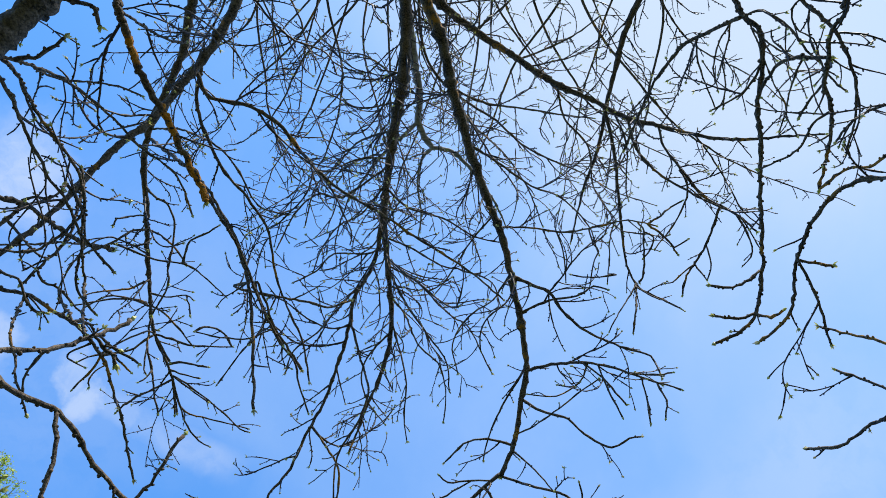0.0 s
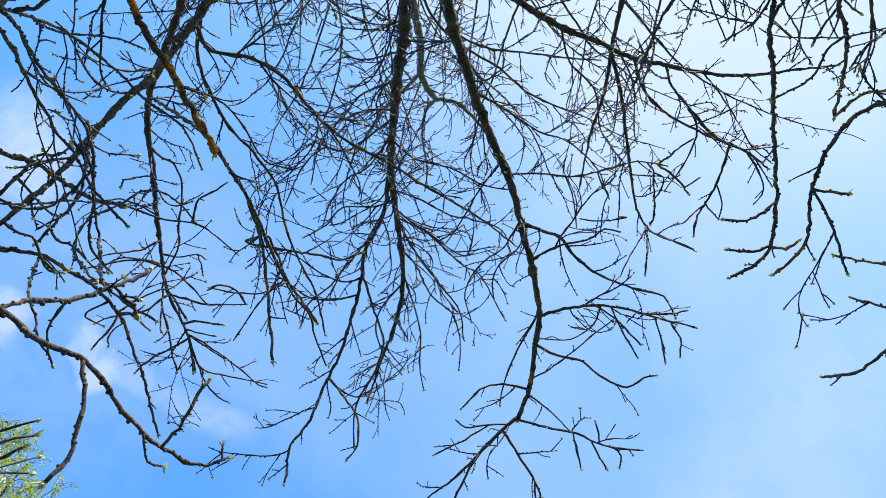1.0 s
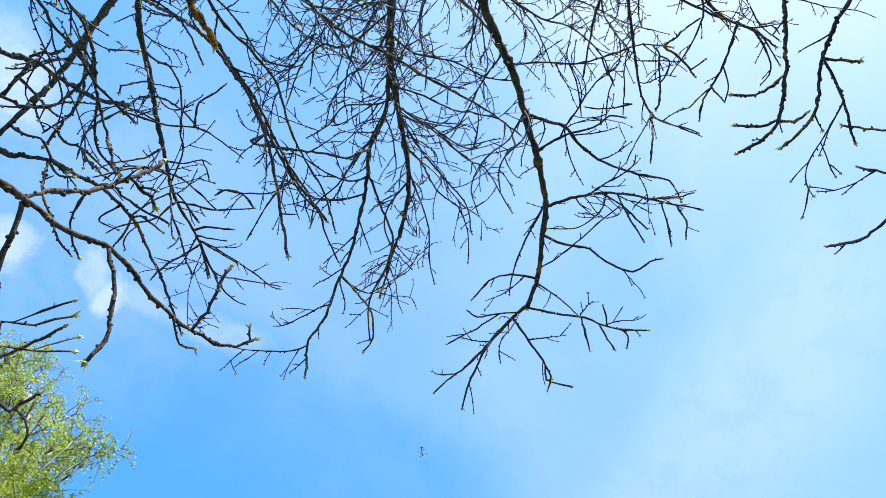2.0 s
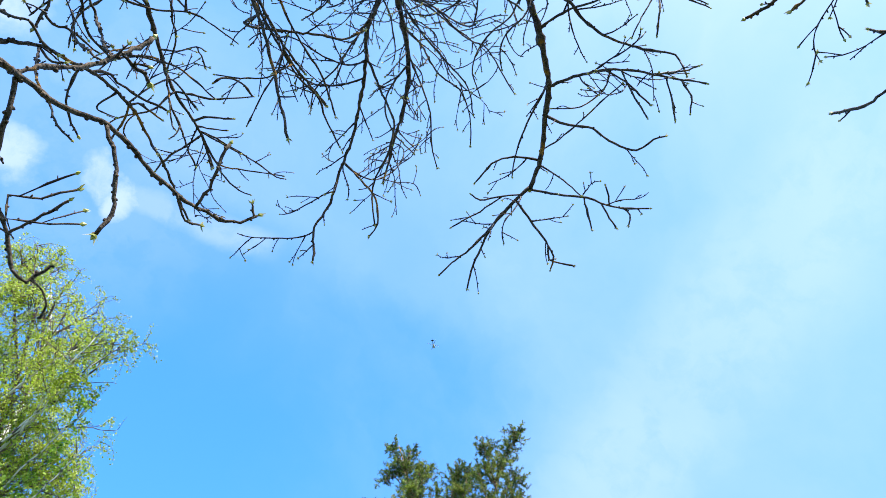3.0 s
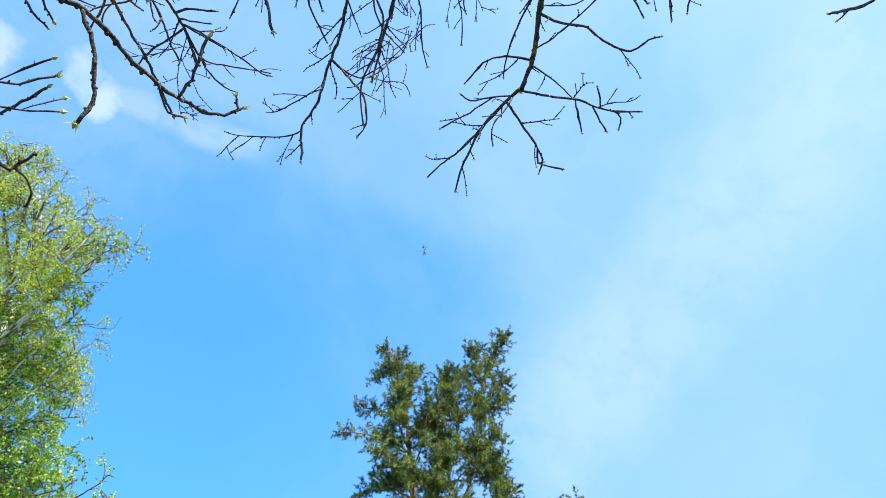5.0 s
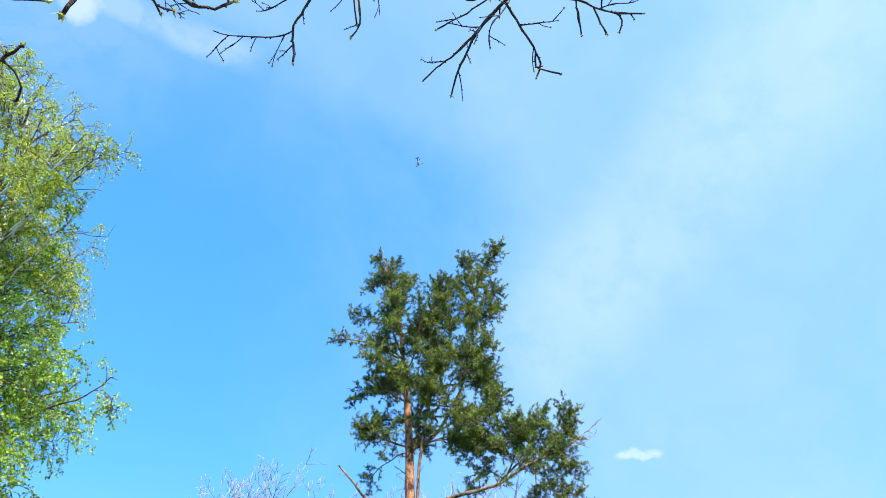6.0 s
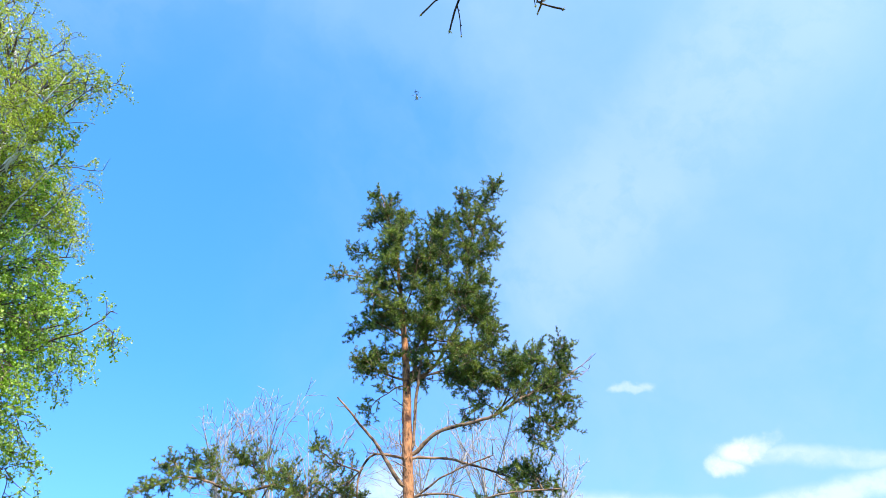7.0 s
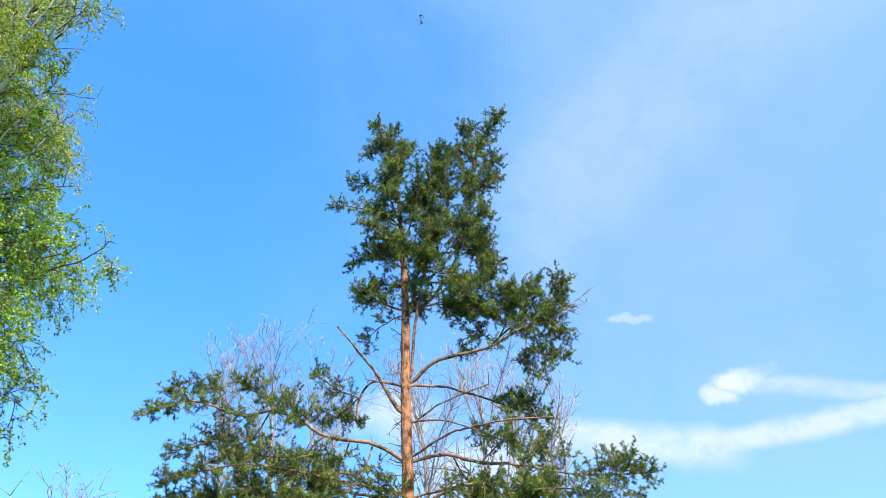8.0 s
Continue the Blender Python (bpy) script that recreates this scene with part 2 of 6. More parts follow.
def shoot(rng, start, way, length, step, wander, pull=(0, 0, 0)):
    """A wandering line that grows from start along way; pull bends it as it goes."""
    n = max(3, int(length / step))
    out, way, bend, pull = [np.asarray(start, float)], unit(np.asarray(way, float)), rng.normal(0, 1, 3) * wander * 0.6, np.asarray(pull, float)
    turns = rng.normal(0, wander, (n, 3)) + bend + pull * (np.arange(n) / n)[:, None]
    for turn in turns:
        way = unit(way + turn)
        out.append(out[-1] + way * (length / n))
    return np.array(out)


def beside(rng, ahead, angle):
    """A direction that leaves ahead by that angle (degrees), to any side."""
    side = rng.normal(0, 1, 3)
    side = unit(side - ahead * (side @ ahead))
    return unit(ahead * math.cos(radians(angle)) + side * math.sin(radians(angle)))


def thing(name, label, category, place=(0, 0, 0), group=""):
    ob = new(name)
    ob.location = place
    return tagged(ob, label=label, category=category, group=group)


# ---- ground ----
def make_ground():
    n, s = 60, Shape()
    grid = np.sign(np.linspace(-1, 1, n)) * np.abs(np.linspace(-1, 1, n)) ** 3 * 2500
    x, y = np.meshgrid(grid, grid, indexing="ij")
    near = np.exp(-(x**2 + y**2) / 120.0**2)
    z = -0.6 * (1 - near) + near * 0.12 * np.sin(x * 0.21) * np.cos(y * 0.17)
    i, j = np.meshgrid(np.arange(n - 1), np.arange(n - 1), indexing="ij")
    a = i * n + j
    s.put(np.stack([x, y, z], -1), np.stack([a, a + n, a + n + 1, a + 1], -1).reshape(-1, 4))
    tagged(new("ground", s.mesh("ground", GRASS)), label="open spring meadow of short green grass", category="ground", kind="structure")


make_ground()

# ---- the bare tree overhead ----
overhead = thing("bare_tree", "leafless broadleaf tree with knobbly twigs and opening buds overhead", "tree", (0.1, -3.0, 0))
BASE = np.array((0.1, -3.0, 0.0))
LEFT_BOUGH, RIGHT_BOUGH = (-2.0, -0.25, 3.35), (2.3, -0.35, 3.75)
limb_rng = np.random.default_rng(11)


def bud(shape, rng, at, way, size):
    """A pointed bud, often with a few small leaves breaking out of it."""
    u = beside(rng, way, 90)
    v = np.cross(way, u)
    r = size * 0.36
    ring = [at + way * size * 0.4 + (u * math.cos(a) + v * math.sin(a)) * r for a in np.arange(4) * math.pi / 2]
    shape.put([at - way * size * 0.2, *ring, at + way * size], [(0, 2, 1), (0, 3, 2), (0, 4, 3), (0, 1, 4), (1, 2, 5), (2, 3, 5), (3, 4, 5), (4, 1, 5)])
    if rng.random() < 0.55:
        for _ in range(rng.integers(3, 7)):
            d = beside(rng, way, rng.uniform(10, 55))
            w = beside(rng, d, 90) * size * 0.17
            long = size * rng.uniform(0.8, 1.6)
            shape.put([at, at + d * long * 0.5 + w, at + d * long, at + d * long * 0.5 - w], [(0, 1, 2, 3)])


def spur(shape, at, way, r, length):
    """A stub with a blunt end, where a leaf stood."""
    u = unit(np.cross(way, (0.3, 0.5, 0.8)))
    v = np.cross(way, u)
    ring = [u, -0.5 * u + 0.87 * v, -0.5 * u - 0.87 * v]
    shape.put([*[at + q * r for q in ring], *[at + way * length + q * r * 0.7 for q in ring]], [np.array([(0, 1, 4, 3), (1, 2, 5, 4), (2, 0, 3, 5)]), np.array([(3, 4, 5)])])


def knobbly(rng, path, r0, r1, knob):
    n = len(path)
    radii = np.linspace(r0, r1, n) * (1 + rng.normal(0, 0.08, n))
    return radii * np.where(rng.random(n) < 0.16, 1 + knob * rng.random(n), 1)


def limb(points, r0, r1, root=0, rootl=0, rootr=0, dense=1.0, reach=1.0, mat=None, buds=0.75, fine=1.0, knob=1.0):
    """One limb of the tree overhead, with its side twigs and buds, in metres of the world."""
    rng = limb_rng
    pts = [np.array(p, float) for p in points]
    shown = pts[0]
    if root:
        back = unit(pts[0] - pts[1])
        near = pts[0] + back * 0.7 - np.array((0, 0, 0.18))
        height = max(2.6, near[2] - 1.4)
        pts = [np.array((BASE[0] + 0.1 * np.sign(near[0]), BASE[1] + 0.1, height)), (near + np.array((BASE[0], BASE[1], height + 0.5))) / 2 + np.array((0, 0, 0.25)), near, *pts]
    elif rootl or rootr:
        end = np.array(LEFT_BOUGH if rootl else RIGHT_BOUGH)
        pts = [end, (end + pts[0]) / 2 + np.array((0, 0.05, 0.12)), *pts]
    path = curve(pts, 0.014 if knob > 1 else 0.02 if r1 > 0.004 else 0.025)
    first = int(np.argmin(np.linalg.norm(path - shown, axis=1))) if (root or rootl or rootr) else 0
    n = len(path)
    wobble = np.cumsum(rng.normal(0, 1, (n, 3)), axis=0)
    wobble -= np.linspace(0, 1, n)[:, None] * wobble[-1]
    path = path + wobble * min(0.002, r1 * 0.25)
    path[first + 1:-1] += rng.normal(0, 1, (max(0, n - first - 2), 3)) * min(0.0016, r1 * 0.3)
    radii = np.empty(n)
    radii[first:] = knobbly(rng, path[first:], r0, r1, 0.55)
    radii[:first] = np.linspace(r0 * (2.0 if root else 1.5), r0, first)
    wood = Shape()
    wood.tube(path, radii, 10 if r0 > 0.02 else 7)
    # short spurs and knots on the thicker wood
    for k in range(max(first, 1), n, 1 if knob > 1 else 2):
        if rng.random() < 0.75:
            d = beside(rng, unit(path[min(k + 1, n - 1)] - path[k - 1]), 65)
            p = path[k] + d * radii[k] * 0.5
            long = radii[k] * 0.4 + rng.uniform(0.002, 0.0055) * knob
            wood.tube([p, p + d * long * 0.6, p + d * long], [min(radii[k] * 0.9, 0.009), min(radii[k] * 0.85, 0.0075), min(radii[k] * 0.4, 0.003)], 5)
    body = part("limb", wood, mat or LIMB_BARK, overhead)
    rest, tips = Shape(), Shape()
    tips_at = []

    def grow(twigs, start, way, length, r, level):
        line = shoot(rng, start, way, length, 0.02, 0.07, unit(way) * 0.05 + np.array((0, 0, 0.10)) + beside(rng, unit(way), 90) * rng.uniform(0.0, 0.22))
        # the last stretch curls round to one side
        turn = max(2, int(len(line) * rng.uniform(0.5, 0.8)))
        left = len(line) - turn
        if left >= 3:
            last = unit(line[turn] - line[turn - 1])
            curl = beside(rng, last, 90) * rng.uniform(0.15, 0.8)
            line[turn:] = shoot(rng, line[turn], last, length * left / len(line), length * 1.001 / len(line), 0.03, curl)[:left]
        end = max(0.0019, r * 0.58)
        twigs.tube(line, knobbly(rng, line, r, end, 0.6), 5 if level < 2 else 4)
        for k in range(1, len(line) - 1):
            if rng.random() < 0.75:
                d = beside(rng, unit(line[k + 1] - line[k]), 60)
                spur(twigs, line[k], d, min(r * 1.1, 0.0045), r * 0.6 + rng.uniform(0.003, 0.008))
        if rng.random() < buds:
            tips_at.append((line[-1], unit(line[-1] - line[-2]), end * 1.7))
        if level < 2:
            k = rng.integers(2, 5)
            while k < len(line) - 1:
                ahead = unit(line[k + 1] - line[k])
                size = length * rng.uniform(0.25, 0.6) * (1 - 0.4 * k / len(line))
                if size > 0.035:
                    grow(twigs, line[k], beside(rng, ahead, rng.uniform(30, 58)), size, max(0.0021, r * 0.62), level + 1)
                k += rng.integers(3, 7) + 2 * int(level)

    gap = 0.070 / max(dense, 0.01)
    s, k = rng.uniform(0.2, 1) * gap, first + 1
    travelled = 0.0
    while k < n - 2 and dense > 0:
        travelled += np.linalg.norm(path[k] - path[k - 1])
        if travelled > s:
            s = travelled + gap * rng.uniform(0.5, 1.5)
            ahead = unit(path[k + 1] - path[k - 1])
            left = 1 - 0.6 * (k - first) / max(1, n - first)
            size = reach * left * rng.choice([0.14, 0.25, 0.4, 0.62], p=[0.25, 0.3, 0.3, 0.15]) * rng.uniform(0.7, 1.3)
            twig = Shape() if size > 0.34 else rest
            grow(twig, path[k], beside(rng, ahead, rng.uniform(35, 65)), size, min(radii[k] * 0.65, 0.003 + size * 0.0045) * fine, 0)
            if twig is not rest:
                part("twig", twig, TWIG_BARK, body)
        k += 1
    for at, way, size in tips_at:
        bud(tips, rng, at, way, min(max(size * 3.2, 0.013), 0.020))
    if rest.count:
        part("spray", rest, TWIG_BARK, body, "short fine side twigs", kind="stuff")
    if tips.count:
        part("budding", tips, BUD, body, "green and brown opening buds", kind="stuff", smooth=False)
    end = Shape()
    bud(end, rng, path[-1], unit(path[-1] - path[-3]), min(max(r1 * 4.2, 0.014), 0.020))
    part("bud", end, BUD, body, smooth=False)
    body.location = -BASE


def overhead_trunk():
    path = curve([(0.05, -3.1, -0.1), (0.1, -3.0, 1.2), (0.12, -2.95, 3.0), (0.05, -2.85, 5.2), (0.0, -2.7, 7.4)], 0.1)
    radii = np.interp(path[:, 2], [-0.1, 0.3, 3, 7.4], [0.34, 0.26, 0.2, 0.06])
    s = Shape()
    s.tube(path - BASE, radii, 20)
    part("trunk", s, LIMB_BARK, overhead)
    for end, start in ((LEFT_BOUGH, 2.5), (RIGHT_BOUGH, 2.9)):
        e = np.array(end)
        way = curve([(0.1, -2.98, start), (e[0] * 0.5, -2.0, start + 0.7), (e[0] * 0.9, -1.0, e[2] + 0.1), end, end + np.array((0.0, 0.25, -0.02))], 0.05)
        b = Shape()
        b.tube(way - BASE, np.linspace(0.09, 0.03, len(way)), 12)
        part("limb", b, LIMB_BARK, overhead)


overhead_trunk()
limb([(-0.073, -0.710, 5.584), (-0.063, -0.422, 5.572), (-0.078, -0.154, 5.538), (-0.121, 0.117, 5.484), (-0.144, 0.384, 5.410), (-0.146, 0.586, 5.329), (-0.119, 0.779, 5.237), (-0.094, 0.964, 5.135), (-0.089, 1.111, 5.033), (-0.131, 1.274, 4.913), (-0.189, 1.375, 4.808), (-0.228, 1.468, 4.701), (-0.252, 1.509, 4.617)], 0.0358, 0.0040, root=1, dense=1.6)
limb([(-0.145, 0.512, 5.358), (-0.186, 0.751, 5.214), (-0.274, 0.900, 5.071), (-0.296, 1.053, 4.994), (-0.351, 1.250, 4.890), (-0.394, 1.362, 4.807), (-0.438, 1.438, 4.734), (-0.518, 1.595, 4.609), (-0.593, 1.669, 4.519), (-0.601, 1.735, 4.442), (-0.605, 1.767, 4.384)], 0.0118, 0.0049)
limb([(-0.438, 1.438, 4.734), (-0.360, 1.509, 4.657), (-0.298, 1.570, 4.578), (-0.296, 1.672, 4.507), (-0.337, 1.708, 4.466)], 0.0060, 0.0039, dense=.5)
limb([(0.102, -0.391, 5.216), (0.204, -0.081, 5.206), (0.299, 0.188, 5.168), (0.393, 0.432, 5.109), (0.457, 0.592, 5.048), (0.519, 0.802, 4.965), (0.550, 0.978, 4.882), (0.563, 1.153, 4.790), (0.527, 1.336, 4.691), (0.489, 1.465, 4.604), (0.432, 1.570, 4.525)], 0.0262, 0.0098, root=1, dense=.45)
limb([(0.437, 1.560, 4.533), (0.360, 1.612, 4.502), (0.251, 1.692, 4.457), (0.174, 1.792, 4.407), (0.124, 1.879, 4.357), (0.097, 1.949, 4.313)], 0.0088, 0.0039, dense=.8, reach=.5)
limb([(0.310, 1.649, 4.482), (0.209, 1.742, 4.451), (0.107, 1.823, 4.422), (0.036, 1.870, 4.410), (-0.023, 1.913, 4.399)], 0.0069, 0.0040, dense=.8, reach=.5)
limb([(0.423, 1.570, 4.527), (0.541, 1.578, 4.459), (0.667, 1.574, 4.389), (0.764, 1.594, 4.322), (0.905, 1.581, 4.254)], 0.0059, 0.0038, dense=.7, reach=.5)
limb([(0.360, 1.612, 4.502), (0.433, 1.710, 4.431), (0.485, 1.790, 4.367), (0.484, 1.846, 4.333), (0.590, 1.867, 4.297)], 0.0059, 0.0039, dense=.6, reach=.4)
limb([(0.485, 1.790, 4.367), (0.506, 1.834, 4.336), (0.488, 1.883, 4.309)], 0.0049, 0.0039, dense=.2)
limb([(0.484, 1.475, 4.597), (0.537, 1.494, 4.509), (0.583, 1.511, 4.422), (0.628, 1.541, 4.358)], 0.0049, 0.0029, dense=.5)
limb([(0.560, 1.170, 4.781), (0.662, 1.106, 4.699), (0.771, 1.059, 4.604), (0.878, 1.052, 4.538), (0.978, 1.065, 4.461), (1.052, 1.068, 4.393), (1.120, 1.068, 4.325)], 0.0078, 0.0037, dense=.7, reach=.5)
limb([(0.771, 1.059, 4.604), (0.848, 1.094, 4.513), (0.887, 1.129, 4.431), (0.912, 1.153, 4.374)], 0.0048, 0.0037, dense=.5)
limb([(0.800, 1.057, 4.586), (0.764, 1.142, 4.570), (0.668, 1.207, 4.575), (0.549, 1.220, 4.614)], 0.0038, 0.0029, dense=.4)
limb([(0.507, 0.763, 4.980), (0.593, 0.788, 4.901), (0.656, 0.799, 4.827), (0.724, 0.878, 4.761), (0.813, 0.940, 4.688), (0.945, 0.983, 4.602), (1.058, 0.999, 4.524), (1.087, 1.066, 4.456)], 0.0081, 0.0038, dense=.6, reach=.5)
limb([(0.542, 0.930, 4.904), (0.650, 0.842, 4.826), (0.765, 0.791, 4.731), (0.828, 0.730, 4.688), (0.875, 0.731, 4.633)], 0.0060, 0.0038, dense=.5)
limb([(0.537, 1.286, 4.718), (0.617, 1.309, 4.636), (0.719, 1.309, 4.555), (0.783, 1.353, 4.498), (0.891, 1.379, 4.432), (0.956, 1.331, 4.413), (0.996, 1.308, 4.389)], 0.0069, 0.0038, dense=.6, reach=.4)
limb([(0.489, 1.465, 4.604), (0.373, 1.440, 4.618), (0.267, 1.459, 4.605), (0.182, 1.532, 4.575)], 0.0059, 0.0039, dense=.6, reach=.4)
limb([(0.563, 1.153, 4.790), (0.477, 1.260, 4.715), (0.413, 1.340, 4.642), (0.370, 1.445, 4.599), (0.354, 1.513, 4.567)], 0.0059, 0.0029, dense=.5, reach=.4)
limb([(0.061, -0.680, 5.793), (0.370, -0.458, 5.757), (0.593, -0.322, 5.693), (0.794, -0.187, 5.615), (1.013, -0.091, 5.515), (1.148, -0.014, 5.425), (1.285, 0.024, 5.326), (1.439, 0.060, 5.213), (1.588, 0.071, 5.091), (1.742, 0.048, 4.957), (1.877, 0.029, 4.822)], 0.0237, 0.0044, root=1, dense=.9)
limb([(1.285, -0.782, 5.671), (1.176, -0.481, 5.693), (1.134, -0.294, 5.664), (1.090, -0.105, 5.627), (1.059, 0.083, 5.577), (1.009, 0.238, 5.524), (0.943, 0.391, 5.470), (0.880, 0.663, 5.387)], 0.0200, 0.0035, root=1, dense=.9)
limb([(1.038, -0.077, 5.499), (1.071, 0.080, 5.455), (1.095, 0.227, 5.408), (1.113, 0.403, 5.348), (1.123, 0.576, 5.281), (1.143, 0.743, 5.203), (1.187, 0.844, 5.124), (1.278, 0.879, 5.040), (1.364, 0.912, 4.954)], 0.0108, 0.0033, dense=.9)
limb([(1.148, -0.014, 5.425), (1.192, 0.158, 5.328), (1.282, 0.265, 5.211), (1.395, 0.338, 5.106), (1.474, 0.381, 5.012), (1.570, 0.432, 4.904), (1.628, 0.561, 4.797)], 0.0082, 0.0032, dense=.9)
limb([(1.285, 0.024, 5.326), (1.294, 0.122, 5.241), (1.365, 0.256, 5.125), (1.365, 0.362, 5.061), (1.291, 0.499, 5.019), (1.203, 0.607, 4.980)], 0.0069, 0.0032, dense=.9)
limb([(1.074, -0.477, 4.181), (1.113, -0.364, 4.152), (1.167, -0.301, 4.105), (1.180, -0.174, 4.081), (1.167, -0.042, 4.063), (1.175, 0.089, 4.027), (1.165, 0.238, 3.990), (1.162, 0.384, 3.940), (1.156, 0.489, 3.891), (1.128, 0.601, 3.846), (1.077, 0.662, 3.822), (1.000, 0.695, 3.818)], 0.0091, 0.0051, root=1, dense=.3, reach=.4, knob=1.2)
limb([(1.128, 0.601, 3.846), (1.158, 0.601, 3.797), (1.174, 0.567, 3.765)], 0.0045, 0.0044, dense=.2, knob=1.2)
limb([(1.128, 0.601, 3.846), (1.063, 0.621, 3.842), (0.997, 0.613, 3.845)], 0.0045, 0.0044, dense=.2, knob=1.2)
limb([(1.157, 0.470, 3.900), (1.104, 0.505, 3.880), (1.043, 0.523, 3.866), (0.987, 0.519, 3.875)], 0.0045, 0.0044, dense=.2, knob=1.2)
limb([(1.113, -0.364, 4.152), (1.055, -0.325, 4.236), (0.998, -0.292, 4.314), (0.953, -0.224, 4.373), (0.915, -0.131, 4.428), (0.890, -0.034, 4.475), (0.863, 0.113, 4.516)], 0.0074, 0.0044, dense=.4, knob=1.2)
limb([(1.174, -0.114, 4.073), (1.196, -0.196, 4.015), (1.237, -0.212, 3.951), (1.285, -0.214, 3.884)], 0.0056, 0.0061, dense=.5, knob=1.2)
limb([(1.168, -0.290, 4.103), (1.171, -0.195, 4.087), (1.131, -0.117, 4.088), (1.087, -0.078, 4.110), (1.041, -0.048, 4.132)], 0.0048, 0.0032, dense=.8, knob=1.2)
limb([(1.113, -0.364, 4.152), (1.170, -0.379, 4.110), (1.249, -0.321, 4.065), (1.292, -0.247, 4.022), (1.313, -0.209, 3.984)], 0.0050, 0.0032, dense=.8, knob=1.2)
limb([(1.310, -0.441, 3.833), (1.297, -0.346, 3.844), (1.266, -0.281, 3.858), (1.268, -0.198, 3.852), (1.264, -0.130, 3.845), (1.282, -0.062, 3.822), (1.284, 0.022, 3.807), (1.268, 0.125, 3.799), (1.252, 0.185, 3.789)], 0.0077, 0.0044, root=1, dense=.6, reach=.6, knob=1.2)
limb([(1.205, -0.435, 4.013), (1.264, -0.362, 3.970), (1.320, -0.290, 3.924), (1.368, -0.169, 3.884), (1.379, -0.049, 3.859), (1.360, 0.056, 3.847)], 0.0072, 0.0031, root=1, dense=.8, knob=1.2)
limb([(1.282, -0.055, 3.821), (1.238, -0.011, 3.841), (1.215, 0.060, 3.848), (1.183, 0.098, 3.879), (1.127, 0.139, 3.921)], 0.0044, 0.0030, dense=.2, reach=.5, knob=1.2)
limb([(1.388, 0.104, 3.581), (1.342, 0.126, 3.629), (1.296, 0.139, 3.676), (1.258, 0.185, 3.712), (1.218, 0.275, 3.740), (1.192, 0.400, 3.750), (1.189, 0.540, 3.734), (1.160, 0.616, 3.744), (1.115, 0.671, 3.767)], 0.0071, 0.0044, rootr=1, dense=.4, reach=.5, knob=1.2)
limb([(1.192, 0.400, 3.750), (1.233, 0.484, 3.729), (1.267, 0.567, 3.708), (1.284, 0.642, 3.674)], 0.0044, 0.0037, dense=.3, knob=1.2)
limb([(1.192, 0.400, 3.750), (1.240, 0.406, 3.742), (1.289, 0.412, 3.732)], 0.0044, 0.0044, dense=.1, knob=1.2)
limb([(1.252, 0.185, 3.789), (1.293, 0.115, 3.729), (1.321, 0.105, 3.671), (1.337, 0.062, 3.620)], 0.0044, 0.0042, dense=.4, knob=1.2)
limb([(1.369, -0.078, 3.597), (1.317, -0.062, 3.655), (1.274, -0.021, 3.705), (1.252, 0.038, 3.738)], 0.0042, 0.0036, rootr=1, dense=.5, knob=1.2)
limb([(1.375, 0.705, 3.449), (1.312, 0.826, 3.495), (1.257, 0.911, 3.539), (1.212, 0.948, 3.597)], 0.0049, 0.0044, rootr=1, dense=.4, reach=.3, knob=1.2)
limb([(1.416, 0.601, 3.460), (1.362, 0.600, 3.547), (1.304, 0.596, 3.633), (1.260, 0.598, 3.703)], 0.0042, 0.0037, rootr=1, dense=.2, knob=1.2)
limb([(1.406, 0.730, 3.418), (1.354, 0.721, 3.508), (1.321, 0.716, 3.579), (1.292, 0.715, 3.642)], 0.0042, 0.0037, rootr=1, dense=.2, knob=1.2)
limb([(-0.895, -0.382, 3.834), (-0.869, -0.294, 3.847), (-0.850, -0.202, 3.853), (-0.818, -0.108, 3.861), (-0.782, -0.036, 3.865), (-0.752, 0.012, 3.865), (-0.713, 0.086, 3.865), (-0.666, 0.186, 3.862), (-0.635, 0.253, 3.853), (-0.623, 0.278, 3.842)], 0.0117, 0.0097, root=1, dense=.25, mat=MOSSY_BARK, knob=1.2)
limb([(-0.655, 0.211, 3.859), (-0.629, 0.299, 3.934), (-0.608, 0.382, 4.005), (-0.561, 0.491, 4.031), (-0.520, 0.622, 4.044), (-0.496, 0.707, 4.061), (-0.441, 0.814, 4.072)], 0.0056, 0.0038, dense=0.35, knob=1.2)
limb([(-0.637, -0.551, 4.733), (-0.682, -0.430, 4.671), (-0.746, -0.288, 4.600), (-0.825, -0.150, 4.516), (-0.895, -0.049, 4.424), (-0.949, 0.057, 4.330), (-1.013, 0.136, 4.227), (-1.100, 0.256, 4.103), (-1.144, 0.338, 3.992), (-1.192, 0.411, 3.874), (-1.252, 0.488, 3.738)], 0.0211, 0.0066, root=1, dense=.45)
limb([(-0.955, -0.582, 4.961), (-1.003, -0.398, 5.014), (-1.051, -0.252, 5.053), (-1.138, -0.073, 5.072), (-1.226, 0.099, 5.080), (-1.271, 0.221, 5.098), (-1.286, 0.386, 5.117), (-1.289, 0.582, 5.128), (-1.296, 0.781, 5.126), (-1.286, 1.037, 5.103), (-1.260, 1.186, 5.105), (-1.198, 1.353, 5.107), (-1.173, 1.540, 5.078)], 0.0208, 0.0047, root=1, dense=.5)
limb([(-1.196, 1.370, 5.104), (-1.147, 1.526, 5.088), (-1.032, 1.596, 5.126), (-0.834, 1.661, 5.149)], 0.0047, 0.0035, dense=.6)
